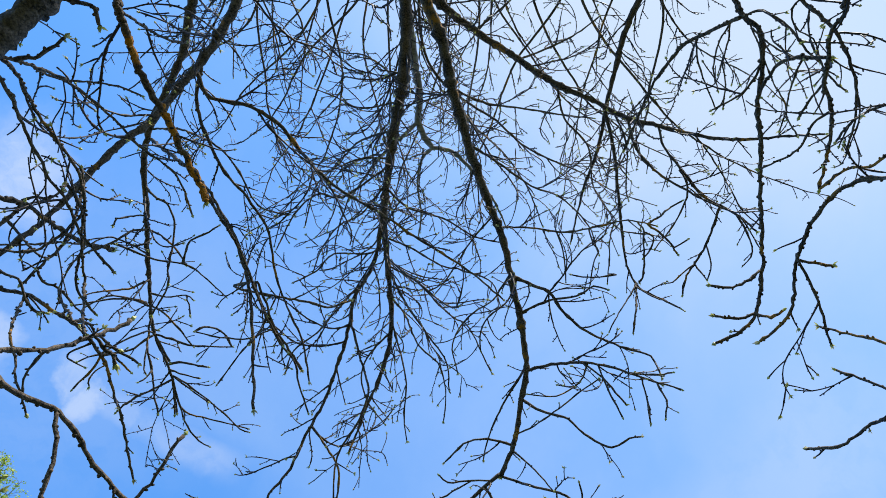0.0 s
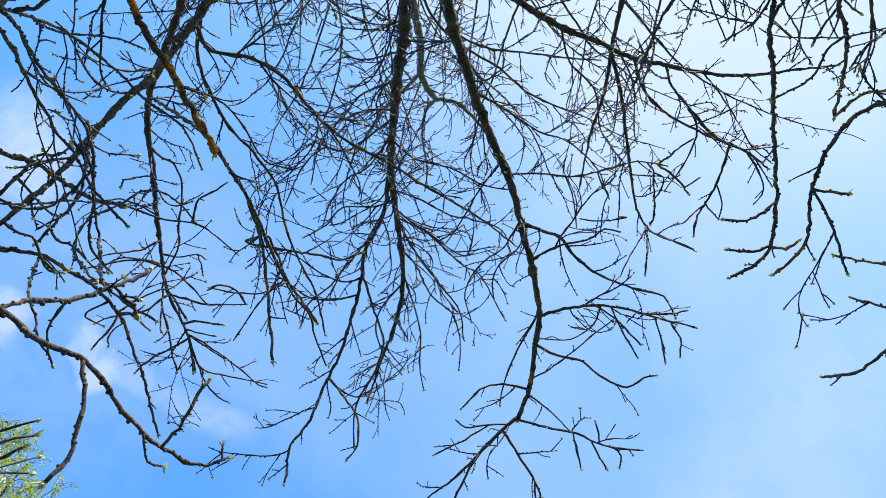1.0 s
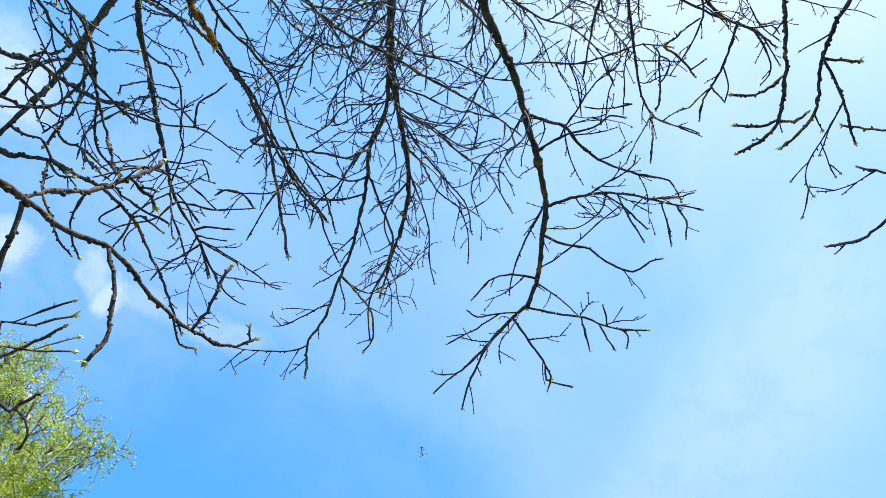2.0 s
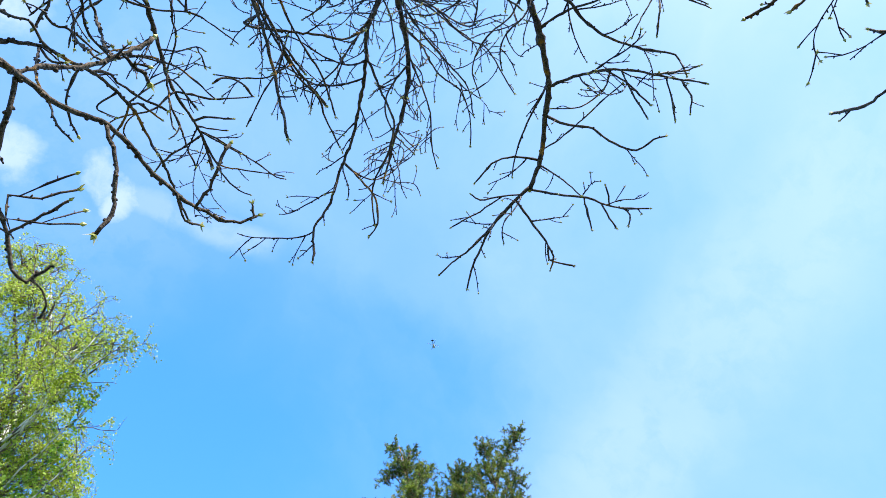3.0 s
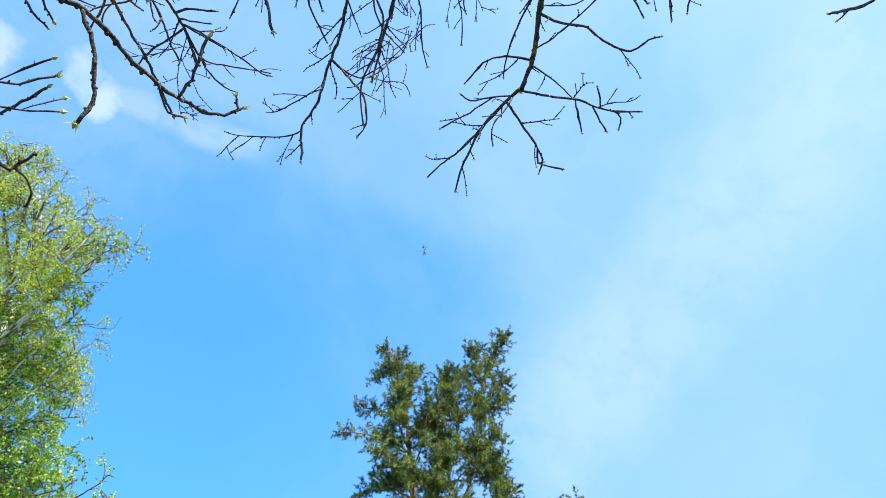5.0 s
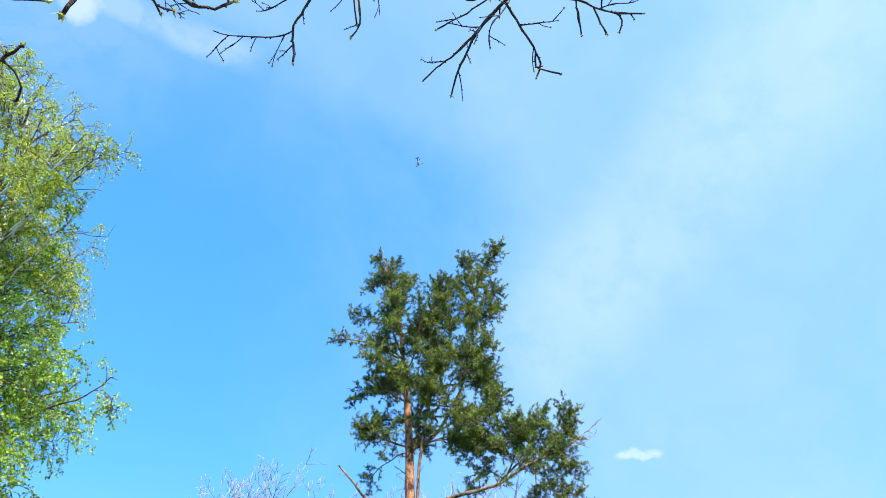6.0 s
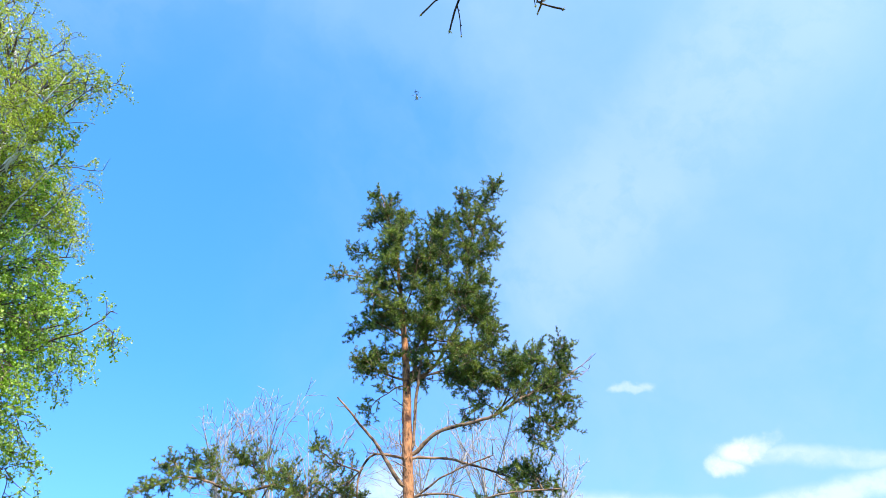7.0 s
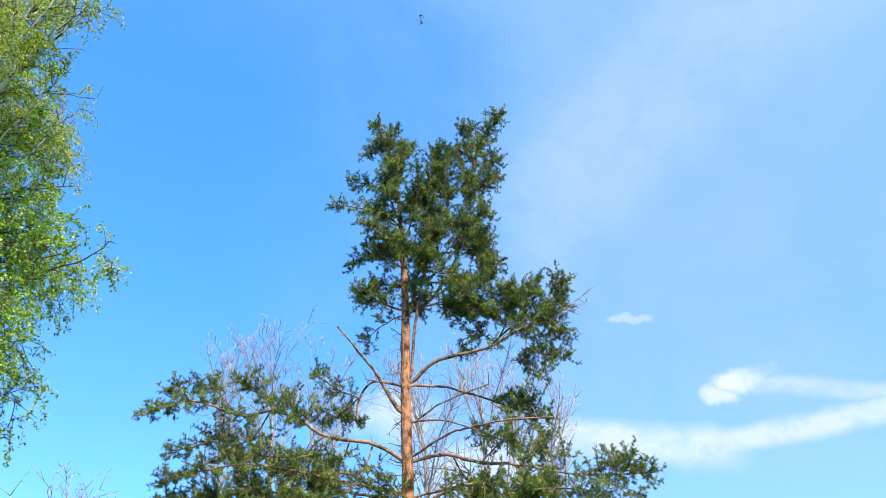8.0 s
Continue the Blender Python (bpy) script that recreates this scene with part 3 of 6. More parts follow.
limb([(-0.838, -0.132, 4.499), (-0.795, -0.036, 4.518), (-0.654, -0.006, 4.559), (-0.548, 0.058, 4.583), (-0.438, 0.192, 4.598), (-0.323, 0.306, 4.606), (-0.158, 0.397, 4.610), (-0.014, 0.488, 4.602), (0.108, 0.556, 4.590), (0.254, 0.645, 4.564), (0.398, 0.755, 4.522)], 0.0088, 0.0036, dense=.7)
limb([(-1.247, 0.155, 5.088), (-1.034, 0.214, 4.790), (-0.812, 0.305, 4.487), (-0.729, 0.409, 4.426), (-0.655, 0.509, 4.358), (-0.594, 0.656, 4.270), (-0.562, 0.791, 4.167), (-0.542, 0.924, 4.052), (-0.518, 1.003, 3.949)], 0.0083, 0.0053, dense=0.30)
limb([(-0.825, -0.150, 4.516), (-0.870, 0.006, 4.606), (-0.811, 0.243, 4.713), (-0.703, 0.376, 4.715), (-0.614, 0.521, 4.702), (-0.581, 0.689, 4.664), (-0.523, 0.832, 4.626), (-0.452, 0.974, 4.582), (-0.415, 1.132, 4.518)], 0.0076, 0.0037, dense=0.40)
limb([(-0.600, 0.642, 4.278), (-0.701, 0.718, 4.486), (-0.579, 0.762, 4.555), (-0.448, 0.806, 4.619), (-0.358, 0.847, 4.672), (-0.262, 0.835, 4.736)], 0.0053, 0.0048, dense=0.35)
limb([(-0.634, 0.742, 4.524), (-0.624, 0.701, 4.508), (-0.555, 0.896, 4.505), (-0.515, 0.977, 4.522), (-0.450, 1.084, 4.530)], 0.0053, 0.0055, dense=0.40)
limb([(-1.230, 0.110, 5.082), (-1.041, 0.101, 4.899), (-0.849, 0.149, 4.712), (-0.776, 0.235, 4.769), (-0.679, 0.425, 4.815), (-0.566, 0.472, 4.872)], 0.0046, 0.0039, dense=.45)
limb([(-0.864, 0.430, 2.998), (-0.827, 0.485, 3.021), (-0.813, 0.510, 3.037), (-0.791, 0.551, 3.050), (-0.757, 0.590, 3.069), (-0.723, 0.616, 3.091), (-0.707, 0.645, 3.102), (-0.691, 0.681, 3.109), (-0.676, 0.724, 3.112), (-0.648, 0.771, 3.118), (-0.619, 0.819, 3.122), (-0.586, 0.856, 3.130), (-0.550, 0.891, 3.139), (-0.505, 0.914, 3.155), (-0.470, 0.914, 3.178)], 0.0068, 0.0038, rootl=1, dense=.02, reach=.2, knob=1.2)
limb([(-0.718, 0.624, 3.094), (-0.702, 0.663, 3.051), (-0.691, 0.706, 3.002), (-0.695, 0.752, 2.964), (-0.705, 0.773, 2.932), (-0.719, 0.785, 2.901)], 0.0045, 0.0043, dense=0, knob=1.2)
limb([(-0.592, 0.849, 3.129), (-0.562, 0.821, 3.158), (-0.539, 0.785, 3.186), (-0.529, 0.762, 3.213), (-0.511, 0.746, 3.238)], 0.0042, 0.0038, dense=0, knob=1.2)
limb([(-0.622, 0.814, 3.121), (-0.624, 0.848, 3.121), (-0.622, 0.882, 3.122), (-0.599, 0.905, 3.139)], 0.0026, 0.0027, dense=.1, knob=1.2)
limb([(-0.477, 0.914, 3.174), (-0.478, 0.901, 3.181), (-0.477, 0.888, 3.189)], 0.0032, 0.0027, dense=0, knob=1.2)
limb([(-0.825, 0.490, 3.024), (-0.815, 0.486, 3.053), (-0.806, 0.489, 3.079), (-0.792, 0.503, 3.112), (-0.771, 0.514, 3.149), (-0.751, 0.520, 3.185), (-0.735, 0.521, 3.221), (-0.721, 0.520, 3.255), (-0.708, 0.520, 3.289), (-0.693, 0.520, 3.322), (-0.668, 0.509, 3.361)], 0.0042, 0.0057, dense=.25, reach=.2, knob=1.2)
limb([(-1.413, 0.569, 3.943), (-1.351, 0.617, 3.989), (-1.320, 0.634, 4.023), (-1.287, 0.655, 4.055), (-1.250, 0.694, 4.085), (-1.225, 0.728, 4.109), (-1.199, 0.764, 4.132), (-1.179, 0.798, 4.152), (-1.153, 0.850, 4.168), (-1.127, 0.910, 4.182), (-1.115, 0.957, 4.191), (-1.104, 1.011, 4.198), (-1.085, 1.092, 4.196), (-1.066, 1.164, 4.196), (-1.049, 1.265, 4.180), (-1.021, 1.385, 4.155)], 0.0074, 0.0045, rootl=1, dense=.3, reach=.3, knob=1.2)
limb([(-1.130, 0.904, 4.181), (-1.064, 0.880, 4.307), (-1.019, 0.893, 4.408), (-0.957, 1.011, 4.408)], 0.0036, 0.0037, dense=.6)
limb([(-1.098, 0.343, 3.507), (-1.066, 0.378, 3.543), (-1.009, 0.395, 3.595), (-0.948, 0.350, 3.659), (-0.919, 0.293, 3.705), (-0.933, 0.184, 3.734)], 0.0039, 0.0034, rootl=1, dense=.35, knob=1.2)
limb([(-0.873, -0.320, 3.521), (-0.929, -0.222, 3.488), (-0.978, -0.146, 3.450), (-1.024, -0.071, 3.408)], 0.0353, 0.0305, root=1, dense=.1, knob=1.2)
limb([(-0.995, -0.119, 3.435), (-0.991, -0.076, 3.537), (-0.997, 0.014, 3.630), (-0.962, 0.103, 3.662), (-0.928, 0.180, 3.689), (-0.916, 0.260, 3.702), (-0.927, 0.372, 3.694), (-0.923, 0.501, 3.683)], 0.0051, 0.0034, dense=.35, knob=1.2)
limb([(-1.003, -0.105, 3.427), (-0.975, -0.027, 3.488), (-0.969, 0.056, 3.531), (-0.946, 0.141, 3.555), (-0.932, 0.201, 3.573), (-0.910, 0.247, 3.595), (-0.879, 0.355, 3.608), (-0.819, 0.453, 3.630)], 0.0049, 0.0032, dense=.35, knob=1.2)
limb([(-0.994, -0.107, 3.462), (-0.953, -0.087, 3.573), (-0.913, -0.048, 3.677), (-0.847, 0.040, 3.753), (-0.796, 0.128, 3.815), (-0.723, 0.207, 3.879), (-0.689, 0.334, 3.919)], 0.0044, 0.0028, dense=.3, knob=1.2)
limb([(-0.975, -0.098, 3.513), (-0.934, -0.107, 3.534), (-0.901, -0.132, 3.549), (-0.864, -0.158, 3.547)], 0.0050, 0.0043, dense=.05, knob=1.2)
limb([(-0.903, -0.267, 3.503), (-0.936, -0.268, 3.611), (-0.857, -0.256, 3.650), (-0.841, -0.244, 3.659), (-0.832, -0.203, 3.667)], 0.0058, 0.0051, dense=.4, knob=1.2)
limb([(-0.956, -0.089, 3.563), (-0.990, -0.070, 3.686), (-0.984, -0.060, 3.828), (-0.909, -0.058, 3.916), (-0.856, -0.029, 3.992)], 0.0034, 0.0029, dense=.5, knob=1.2)
limb([(-0.866, -0.277, 3.848), (-0.834, -0.240, 3.980), (-0.801, -0.214, 4.109), (-0.782, -0.217, 4.220)], 0.0042, 0.0040, dense=.6, knob=1.2)
limb([(-0.825, 0.490, 3.024), (-0.826, 0.510, 3.006), (-0.831, 0.535, 2.983), (-0.850, 0.573, 2.954), (-0.870, 0.624, 2.918), (-0.875, 0.685, 2.885), (-0.863, 0.732, 2.866), (-0.861, 0.769, 2.843), (-0.858, 0.807, 2.819), (-0.838, 0.831, 2.813), (-0.819, 0.827, 2.823), (-0.794, 0.815, 2.841)], 0.0054, 0.0033, dense=.1, reach=.2, knob=1.2)
limb([(-0.862, 0.749, 2.856), (-0.813, 0.727, 2.858), (-0.754, 0.706, 2.864), (-0.732, 0.696, 2.874)], 0.0028, 0.0032, dense=.1, knob=1.2)
limb([(-0.861, 0.654, 2.808), (-0.816, 0.657, 2.838), (-0.771, 0.677, 2.858), (-0.742, 0.678, 2.876), (-0.716, 0.681, 2.889)], 0.0023, 0.0023, rootl=1, dense=.2, knob=1.2)
limb([(-0.852, 0.683, 2.801), (-0.823, 0.695, 2.817), (-0.778, 0.718, 2.835), (-0.720, 0.740, 2.860)], 0.0018, 0.0018, rootl=1, dense=.1, knob=1.2)
limb([(-0.830, 0.829, 2.818), (-0.822, 0.859, 2.824), (-0.822, 0.892, 2.820), (-0.841, 0.917, 2.814)], 0.0019, 0.0020, dense=.1, knob=1.2)
limb([(-0.128, -0.954, 6.2), (-0.07, -0.743, 6.3), (0.001, -0.338, 6.4), (0.049, -0.085, 6.45), (0.045, 0.042, 6.48), (0.107, 0.178, 6.5), (0.148, 0.232, 6.52)], 0.040, 0.019, root=1, dense=.5, reach=.8, mat=GREY_BARK)
limb([(0.142, 0.226, 6.52), (0.277, 0.25, 6.5), (0.403, 0.359, 6.45), (0.555, 0.553, 6.4), (0.66, 0.74, 6.35)], 0.016, 0.005, dense=1, reach=.9, mat=GREY_BARK)
limb([(0.045, 0.036, 6.48), (-0.056, 0.136, 6.46), (-0.149, 0.228, 6.42), (-0.277, 0.372, 6.36), (-0.403, 0.566, 6.3)], 0.016, 0.005, dense=1, reach=.9, mat=GREY_BARK)
limb([(0.14, 0.224, 6.52), (0.065, 0.318, 6.55), (0.05, 0.498, 6.56), (0.075, 0.698, 6.56), (0.06, 0.85, 6.54)], 0.012, 0.005, dense=1, reach=.8, mat=GREY_BARK)
limb([(-0.134, 0.674, 5.287), (-0.098, 0.785, 5.141), (-0.007, 0.919, 4.982), (0.092, 1.042, 4.922), (0.189, 1.160, 4.855), (0.203, 1.275, 4.787)], 0.0073, 0.0030, dense=1)
limb([(-0.105, 0.765, 5.167), (0.041, 0.826, 5.075), (0.215, 0.963, 4.952), (0.296, 1.004, 4.906), (0.402, 1.192, 4.801)], 0.0052, 0.0030, dense=.8)
limb([(0.186, -0.137, 5.208), (0.335, 0.047, 5.720), (0.553, 0.190, 6.212), (0.737, 0.433, 6.117), (0.843, 0.672, 6.016)], 0.0085, 0.0040, dense=1)
limb([(-0.117, 0.092, 5.489), (-0.299, 0.164, 5.706), (-0.438, 0.308, 5.916), (-0.570, 0.446, 5.887), (-0.633, 0.682, 5.846)], 0.0064, 0.0039, dense=1)
limb([(-1.198, 1.353, 5.107), (-1.135, 1.407, 5.128), (-1.028, 1.505, 5.142), (-0.940, 1.579, 5.133), (-0.866, 1.650, 5.119), (-0.823, 1.667, 5.121)], 0.0047, 0.0035, dense=.8, reach=.5)
limb([(-1.288, 0.991, 5.107), (-1.369, 0.941, 5.072), (-1.461, 0.917, 5.023), (-1.547, 0.960, 4.971)], 0.0045, 0.0034, dense=.8, reach=.6)
limb([(-1.294, 0.727, 5.127), (-1.357, 0.654, 5.041), (-1.411, 0.610, 4.950), (-1.484, 0.651, 4.880), (-1.532, 0.742, 4.808)], 0.0044, 0.0032, dense=.8, reach=.6)
limb([(-0.644, 0.535, 4.342), (-0.618, 0.676, 4.426), (-0.578, 0.842, 4.500), (-0.532, 0.949, 4.492), (-0.475, 1.023, 4.494), (-0.449, 1.128, 4.475), (-0.410, 1.243, 4.450)], 0.0053, 0.0037, dense=0.45, reach=.7)
limb([(-0.557, 0.890, 4.496), (-0.591, 0.897, 4.444), (-0.644, 0.916, 4.425), (-0.750, 0.905, 4.401), (-0.839, 0.877, 4.384)], 0.0036, 0.0027, dense=.6, reach=.4)
limb([(-0.555, 0.770, 4.567), (-0.608, 0.898, 4.478), (-0.663, 0.957, 4.406), (-0.720, 1.037, 4.361), (-0.748, 1.075, 4.337)], 0.0036, 0.0027, dense=0.30, reach=.4)
limb([(-0.288, 0.997, 5.022), (-0.223, 1.173, 4.880), (-0.182, 1.267, 4.755), (-0.215, 1.377, 4.686), (-0.284, 1.479, 4.611), (-0.310, 1.555, 4.549), (-0.306, 1.653, 4.473)], 0.0061, 0.0039, dense=.9, reach=.6)
limb([(-0.250, 0.859, 5.110), (-0.364, 0.964, 4.952), (-0.424, 1.014, 4.809), (-0.518, 1.076, 4.746), (-0.546, 1.160, 4.682)], 0.0051, 0.0029, dense=.9, reach=.6)
limb([(-0.135, 0.287, 5.437), (-0.260, 0.374, 5.332), (-0.365, 0.429, 5.225), (-0.472, 0.411, 5.173), (-0.573, 0.504, 5.104), (-0.642, 0.659, 5.023)], 0.0066, 0.0031, dense=1.1)
limb([(-0.144, 0.384, 5.410), (-0.261, 0.525, 5.319), (-0.365, 0.576, 5.234), (-0.445, 0.685, 5.179), (-0.481, 0.792, 5.125)], 0.0055, 0.0032, dense=1.1)
limb([(-0.131, 0.238, 5.450), (-0.272, 0.238, 5.404), (-0.408, 0.296, 5.348), (-0.518, 0.325, 5.298)], 0.0057, 0.0033, dense=1.1)
limb([(-0.144, 0.384, 5.410), (-0.006, 0.487, 5.308), (0.185, 0.528, 5.205), (0.327, 0.599, 5.132), (0.462, 0.612, 5.062)], 0.0066, 0.0031, dense=1.1)
limb([(-0.139, 0.638, 5.304), (0.005, 0.680, 5.220), (0.159, 0.748, 5.124), (0.273, 0.767, 5.092), (0.413, 0.811, 5.047), (0.454, 0.913, 4.994)], 0.0054, 0.0031, dense=1.0)
limb([(-0.101, 0.913, 5.163), (-0.010, 0.996, 5.050), (0.052, 1.101, 4.924), (0.163, 1.193, 4.866), (0.191, 1.308, 4.796), (0.178, 1.406, 4.730)], 0.0052, 0.0030, dense=1.0, reach=.7)
limb([(-0.090, 1.084, 5.051), (-0.167, 1.139, 4.950), (-0.215, 1.216, 4.837), (-0.183, 1.333, 4.777), (-0.099, 1.422, 4.726)], 0.0051, 0.0030, dense=1.0, reach=.6)
limb([(-0.092, 1.017, 5.098), (-0.034, 1.144, 4.965), (0.002, 1.265, 4.825), (-0.008, 1.404, 4.750), (0.008, 1.490, 4.694)], 0.0051, 0.0030, dense=1.0, reach=.6)
limb([(-0.127, 0.694, 5.260), (-0.232, 0.703, 5.148), (-0.371, 0.683, 5.034), (-0.445, 0.755, 4.970), (-0.542, 0.797, 4.906)], 0.0053, 0.0030, dense=1.0)
limb([(-0.094, -0.056, 5.518), (-0.305, -0.024, 5.774), (-0.485, -0.093, 6.022), (-0.658, -0.155, 6.047), (-0.781, -0.252, 6.073)], 0.0064, 0.0027, dense=1.0)
limb([(-0.077, -0.178, 5.541), (-0.284, -0.329, 5.892), (-0.475, -0.378, 6.243), (-0.621, -0.480, 6.283)], 0.0067, 0.0028, dense=1.0)
limb([(0.282, 0.139, 5.175), (0.428, 0.225, 5.166), (0.601, 0.335, 5.141), (0.736, 0.382, 5.089), (0.869, 0.509, 5.018), (0.919, 0.638, 4.961)], 0.0064, 0.0031, dense=1.0)
limb([(0.434, 0.534, 5.070), (0.591, 0.524, 5.011), (0.741, 0.528, 4.943), (0.883, 0.485, 4.871), (0.992, 0.445, 4.802), (1.097, 0.455, 4.722)], 0.0052, 0.0029, dense=.9, reach=.7)
limb([(0.410, 0.476, 5.092), (0.299, 0.619, 5.080), (0.214, 0.760, 5.057), (0.132, 0.872, 5.034)], 0.0052, 0.0031, dense=.9, reach=.7)
limb([(0.502, 0.744, 4.988), (0.412, 0.871, 4.938), (0.293, 0.945, 4.898), (0.214, 1.076, 4.862), (0.242, 1.200, 4.814)], 0.0051, 0.0030, dense=.9, reach=.6)
limb([(0.186, -0.137, 5.208), (0.374, -0.068, 5.313), (0.563, -0.054, 5.406), (0.749, -0.031, 5.424), (0.965, -0.009, 5.426)], 0.0066, 0.0035, dense=1.0)
limb([(0.794, -0.187, 5.615), (0.841, -0.005, 5.558), (0.958, 0.144, 5.476), (0.992, 0.354, 5.427), (1.108, 0.526, 5.347)], 0.0060, 0.0035, dense=1.0)
limb([(1.439, 0.060, 5.213), (1.501, 0.166, 5.128), (1.561, 0.298, 5.036), (1.601, 0.400, 4.977), (1.671, 0.470, 4.904)], 0.0045, 0.0033, dense=1.0, reach=.6)
limb([(0.593, -0.322, 5.693), (0.726, -0.377, 5.734), (0.917, -0.478, 5.752), (1.046, -0.578, 5.776)], 0.0061, 0.0039, dense=1.0)
limb([(-1.299, 0.647, 4.044), (-1.246, 0.666, 3.894), (-1.182, 0.682, 3.751), (-1.164, 0.711, 3.720), (-1.139, 0.746, 3.690), (-1.126, 0.765, 3.658), (-1.101, 0.796, 3.628), (-1.070, 0.823, 3.602)], 0.0046, 0.0035, dense=.1, reach=.2, knob=1.2)
limb([(-0.764, 0.516, 3.162), (-0.803, 0.552, 3.172), (-0.830, 0.592, 3.186), (-0.835, 0.617, 3.185), (-0.837, 0.643, 3.186), (-0.833, 0.672, 3.188)], 0.0032, 0.0022, dense=.15, reach=.2, knob=1.2)
limb([(-1.270, 1.132, 5.104), (-1.188, 1.150, 5.094), (-1.103, 1.175, 5.080), (-1.002, 1.187, 5.093), (-0.892, 1.194, 5.107)], 0.0057, 0.0034, dense=.3, reach=.25)
limb([(-1.199, 0.764, 4.132), (-1.177, 0.775, 4.172), (-1.162, 0.799, 4.205), (-1.151, 0.833, 4.210), (-1.130, 0.859, 4.222), (-1.099, 0.898, 4.234), (-1.057, 0.932, 4.251), (-1.023, 0.966, 4.264)], 0.0052, 0.0044, dense=.2, reach=.2)
limb([(-1.127, 0.910, 4.182), (-1.104, 0.916, 4.218), (-1.090, 0.945, 4.243), (-1.068, 0.970, 4.245), (-1.046, 0.993, 4.246)], 0.0044, 0.0036, dense=.2, reach=.2)
limb([(-1.196, 1.370, 5.104), (-1.278, 1.407, 5.050), (-1.364, 1.436, 4.994), (-1.416, 1.479, 4.944)], 0.0059, 0.0047, dense=.4, reach=.3)
limb([(-1.196, 1.370, 5.104), (-1.159, 1.474, 5.069), (-1.109, 1.590, 5.029), (-1.048, 1.659, 5.010), (-0.995, 1.689, 5.004)], 0.0047, 0.0035, dense=.4, reach=.3)
limb([(0.839, 1.055, 4.562), (0.858, 1.123, 4.445), (0.886, 1.189, 4.322)], 0.0037, 0.0037, dense=.4, reach=.25)
limb([(0.998, 1.066, 4.442), (1.000, 1.139, 4.358), (0.990, 1.194, 4.281)], 0.0037, 0.0037, dense=.4, reach=.25)
limb([(1.045, 1.067, 4.400), (1.063, 1.116, 4.328), (1.046, 1.166, 4.270)], 0.0037, 0.0037, dense=.4, reach=.25)
limb([(0.942, 1.060, 4.489), (1.025, 1.031, 4.397), (1.074, 0.992, 4.318)], 0.0037, 0.0037, dense=.4, reach=.25)
limb([(0.655, 1.575, 4.395), (0.661, 1.628, 4.333), (0.663, 1.669, 4.276)], 0.0039, 0.0038, dense=.3, reach=.25)
limb([(0.720, 1.585, 4.353), (0.747, 1.634, 4.295), (0.764, 1.658, 4.253)], 0.0039, 0.0038, dense=.3, reach=.25)
limb([(0.755, 1.592, 4.328), (0.748, 1.547, 4.337), (0.736, 1.501, 4.346)], 0.0038, 0.0038, dense=.3, reach=.25)
limb([(0.803, 1.591, 4.304), (0.830, 1.613, 4.270), (0.818, 1.646, 4.242)], 0.0038, 0.0038, dense=.3, reach=.25)
limb([(0.395, 1.589, 4.516), (0.276, 1.593, 4.517), (0.194, 1.598, 4.511), (0.157, 1.572, 4.526)], 0.0039, 0.0039, dense=.4, reach=.25)
limb([(0.297, 1.593, 4.517), (0.216, 1.633, 4.498), (0.135, 1.666, 4.480), (0.052, 1.700, 4.465)], 0.0039, 0.0039, dense=.4, reach=.25)
limb([(0.499, 1.430, 4.628), (0.599, 1.339, 4.578), (0.690, 1.236, 4.529), (0.758, 1.159, 4.512), (0.821, 1.095, 4.488)], 0.0039, 0.0029, dense=.3, reach=.25)
limb([(1.019, -0.304, 4.285), (1.031, -0.220, 4.271), (1.060, -0.140, 4.247), (1.088, -0.060, 4.220)], 0.0034, 0.0025, dense=.6, reach=.4)
limb([(1.092, -0.350, 4.183), (1.101, -0.303, 4.191), (1.096, -0.217, 4.208), (1.114, -0.140, 4.206), (1.114, -0.061, 4.209)], 0.0033, 0.0025, dense=.6, reach=.4, knob=1.2)
limb([(1.147, -0.324, 4.122), (1.191, -0.271, 4.085), (1.231, -0.238, 4.047), (1.270, -0.218, 4.008)], 0.0032, 0.0024, dense=.6, reach=.4, knob=1.2)
limb([(1.232, -0.402, 3.993), (1.218, -0.376, 4.016), (1.240, -0.315, 4.013), (1.289, -0.279, 3.991), (1.311, -0.226, 3.984)], 0.0032, 0.0024, dense=.6, reach=.4, knob=1.2)
limb([(1.097, -0.353, 4.175), (1.069, -0.277, 4.206), (1.068, -0.198, 4.222), (1.091, -0.120, 4.217)], 0.0033, 0.0025, dense=.6, reach=.4, knob=1.2)
limb([(1.299, -0.255, 3.988), (1.304, -0.190, 3.943), (1.313, -0.142, 3.892), (1.334, -0.116, 3.861)], 0.0031, 0.0031, dense=.4, reach=.4, knob=1.2)
limb([(1.264, -0.136, 3.845), (1.244, -0.106, 3.859), (1.222, -0.061, 3.873), (1.212, -0.031, 3.879)], 0.0045, 0.0038, dense=.3, reach=.3, knob=1.2)
limb([(1.129, -0.368, 4.141), (1.185, -0.235, 4.105), (1.218, -0.138, 4.071), (1.252, -0.064, 4.042), (1.239, 0.012, 4.036)], 0.0032, 0.0024, dense=.5, reach=.4, knob=1.2)
limb([(1.270, -0.218, 4.008), (1.236, -0.135, 3.996), (1.216, -0.044, 3.972), (1.236, 0.027, 3.923)], 0.0032, 0.0023, dense=.5, reach=.4, knob=1.2)
limb([(-1.296, 0.649, 4.047), (-1.282, 0.674, 4.033), (-1.259, 0.691, 4.024), (-1.223, 0.698, 4.022)], 0.0042, 0.0041, dense=.1, reach=.2)
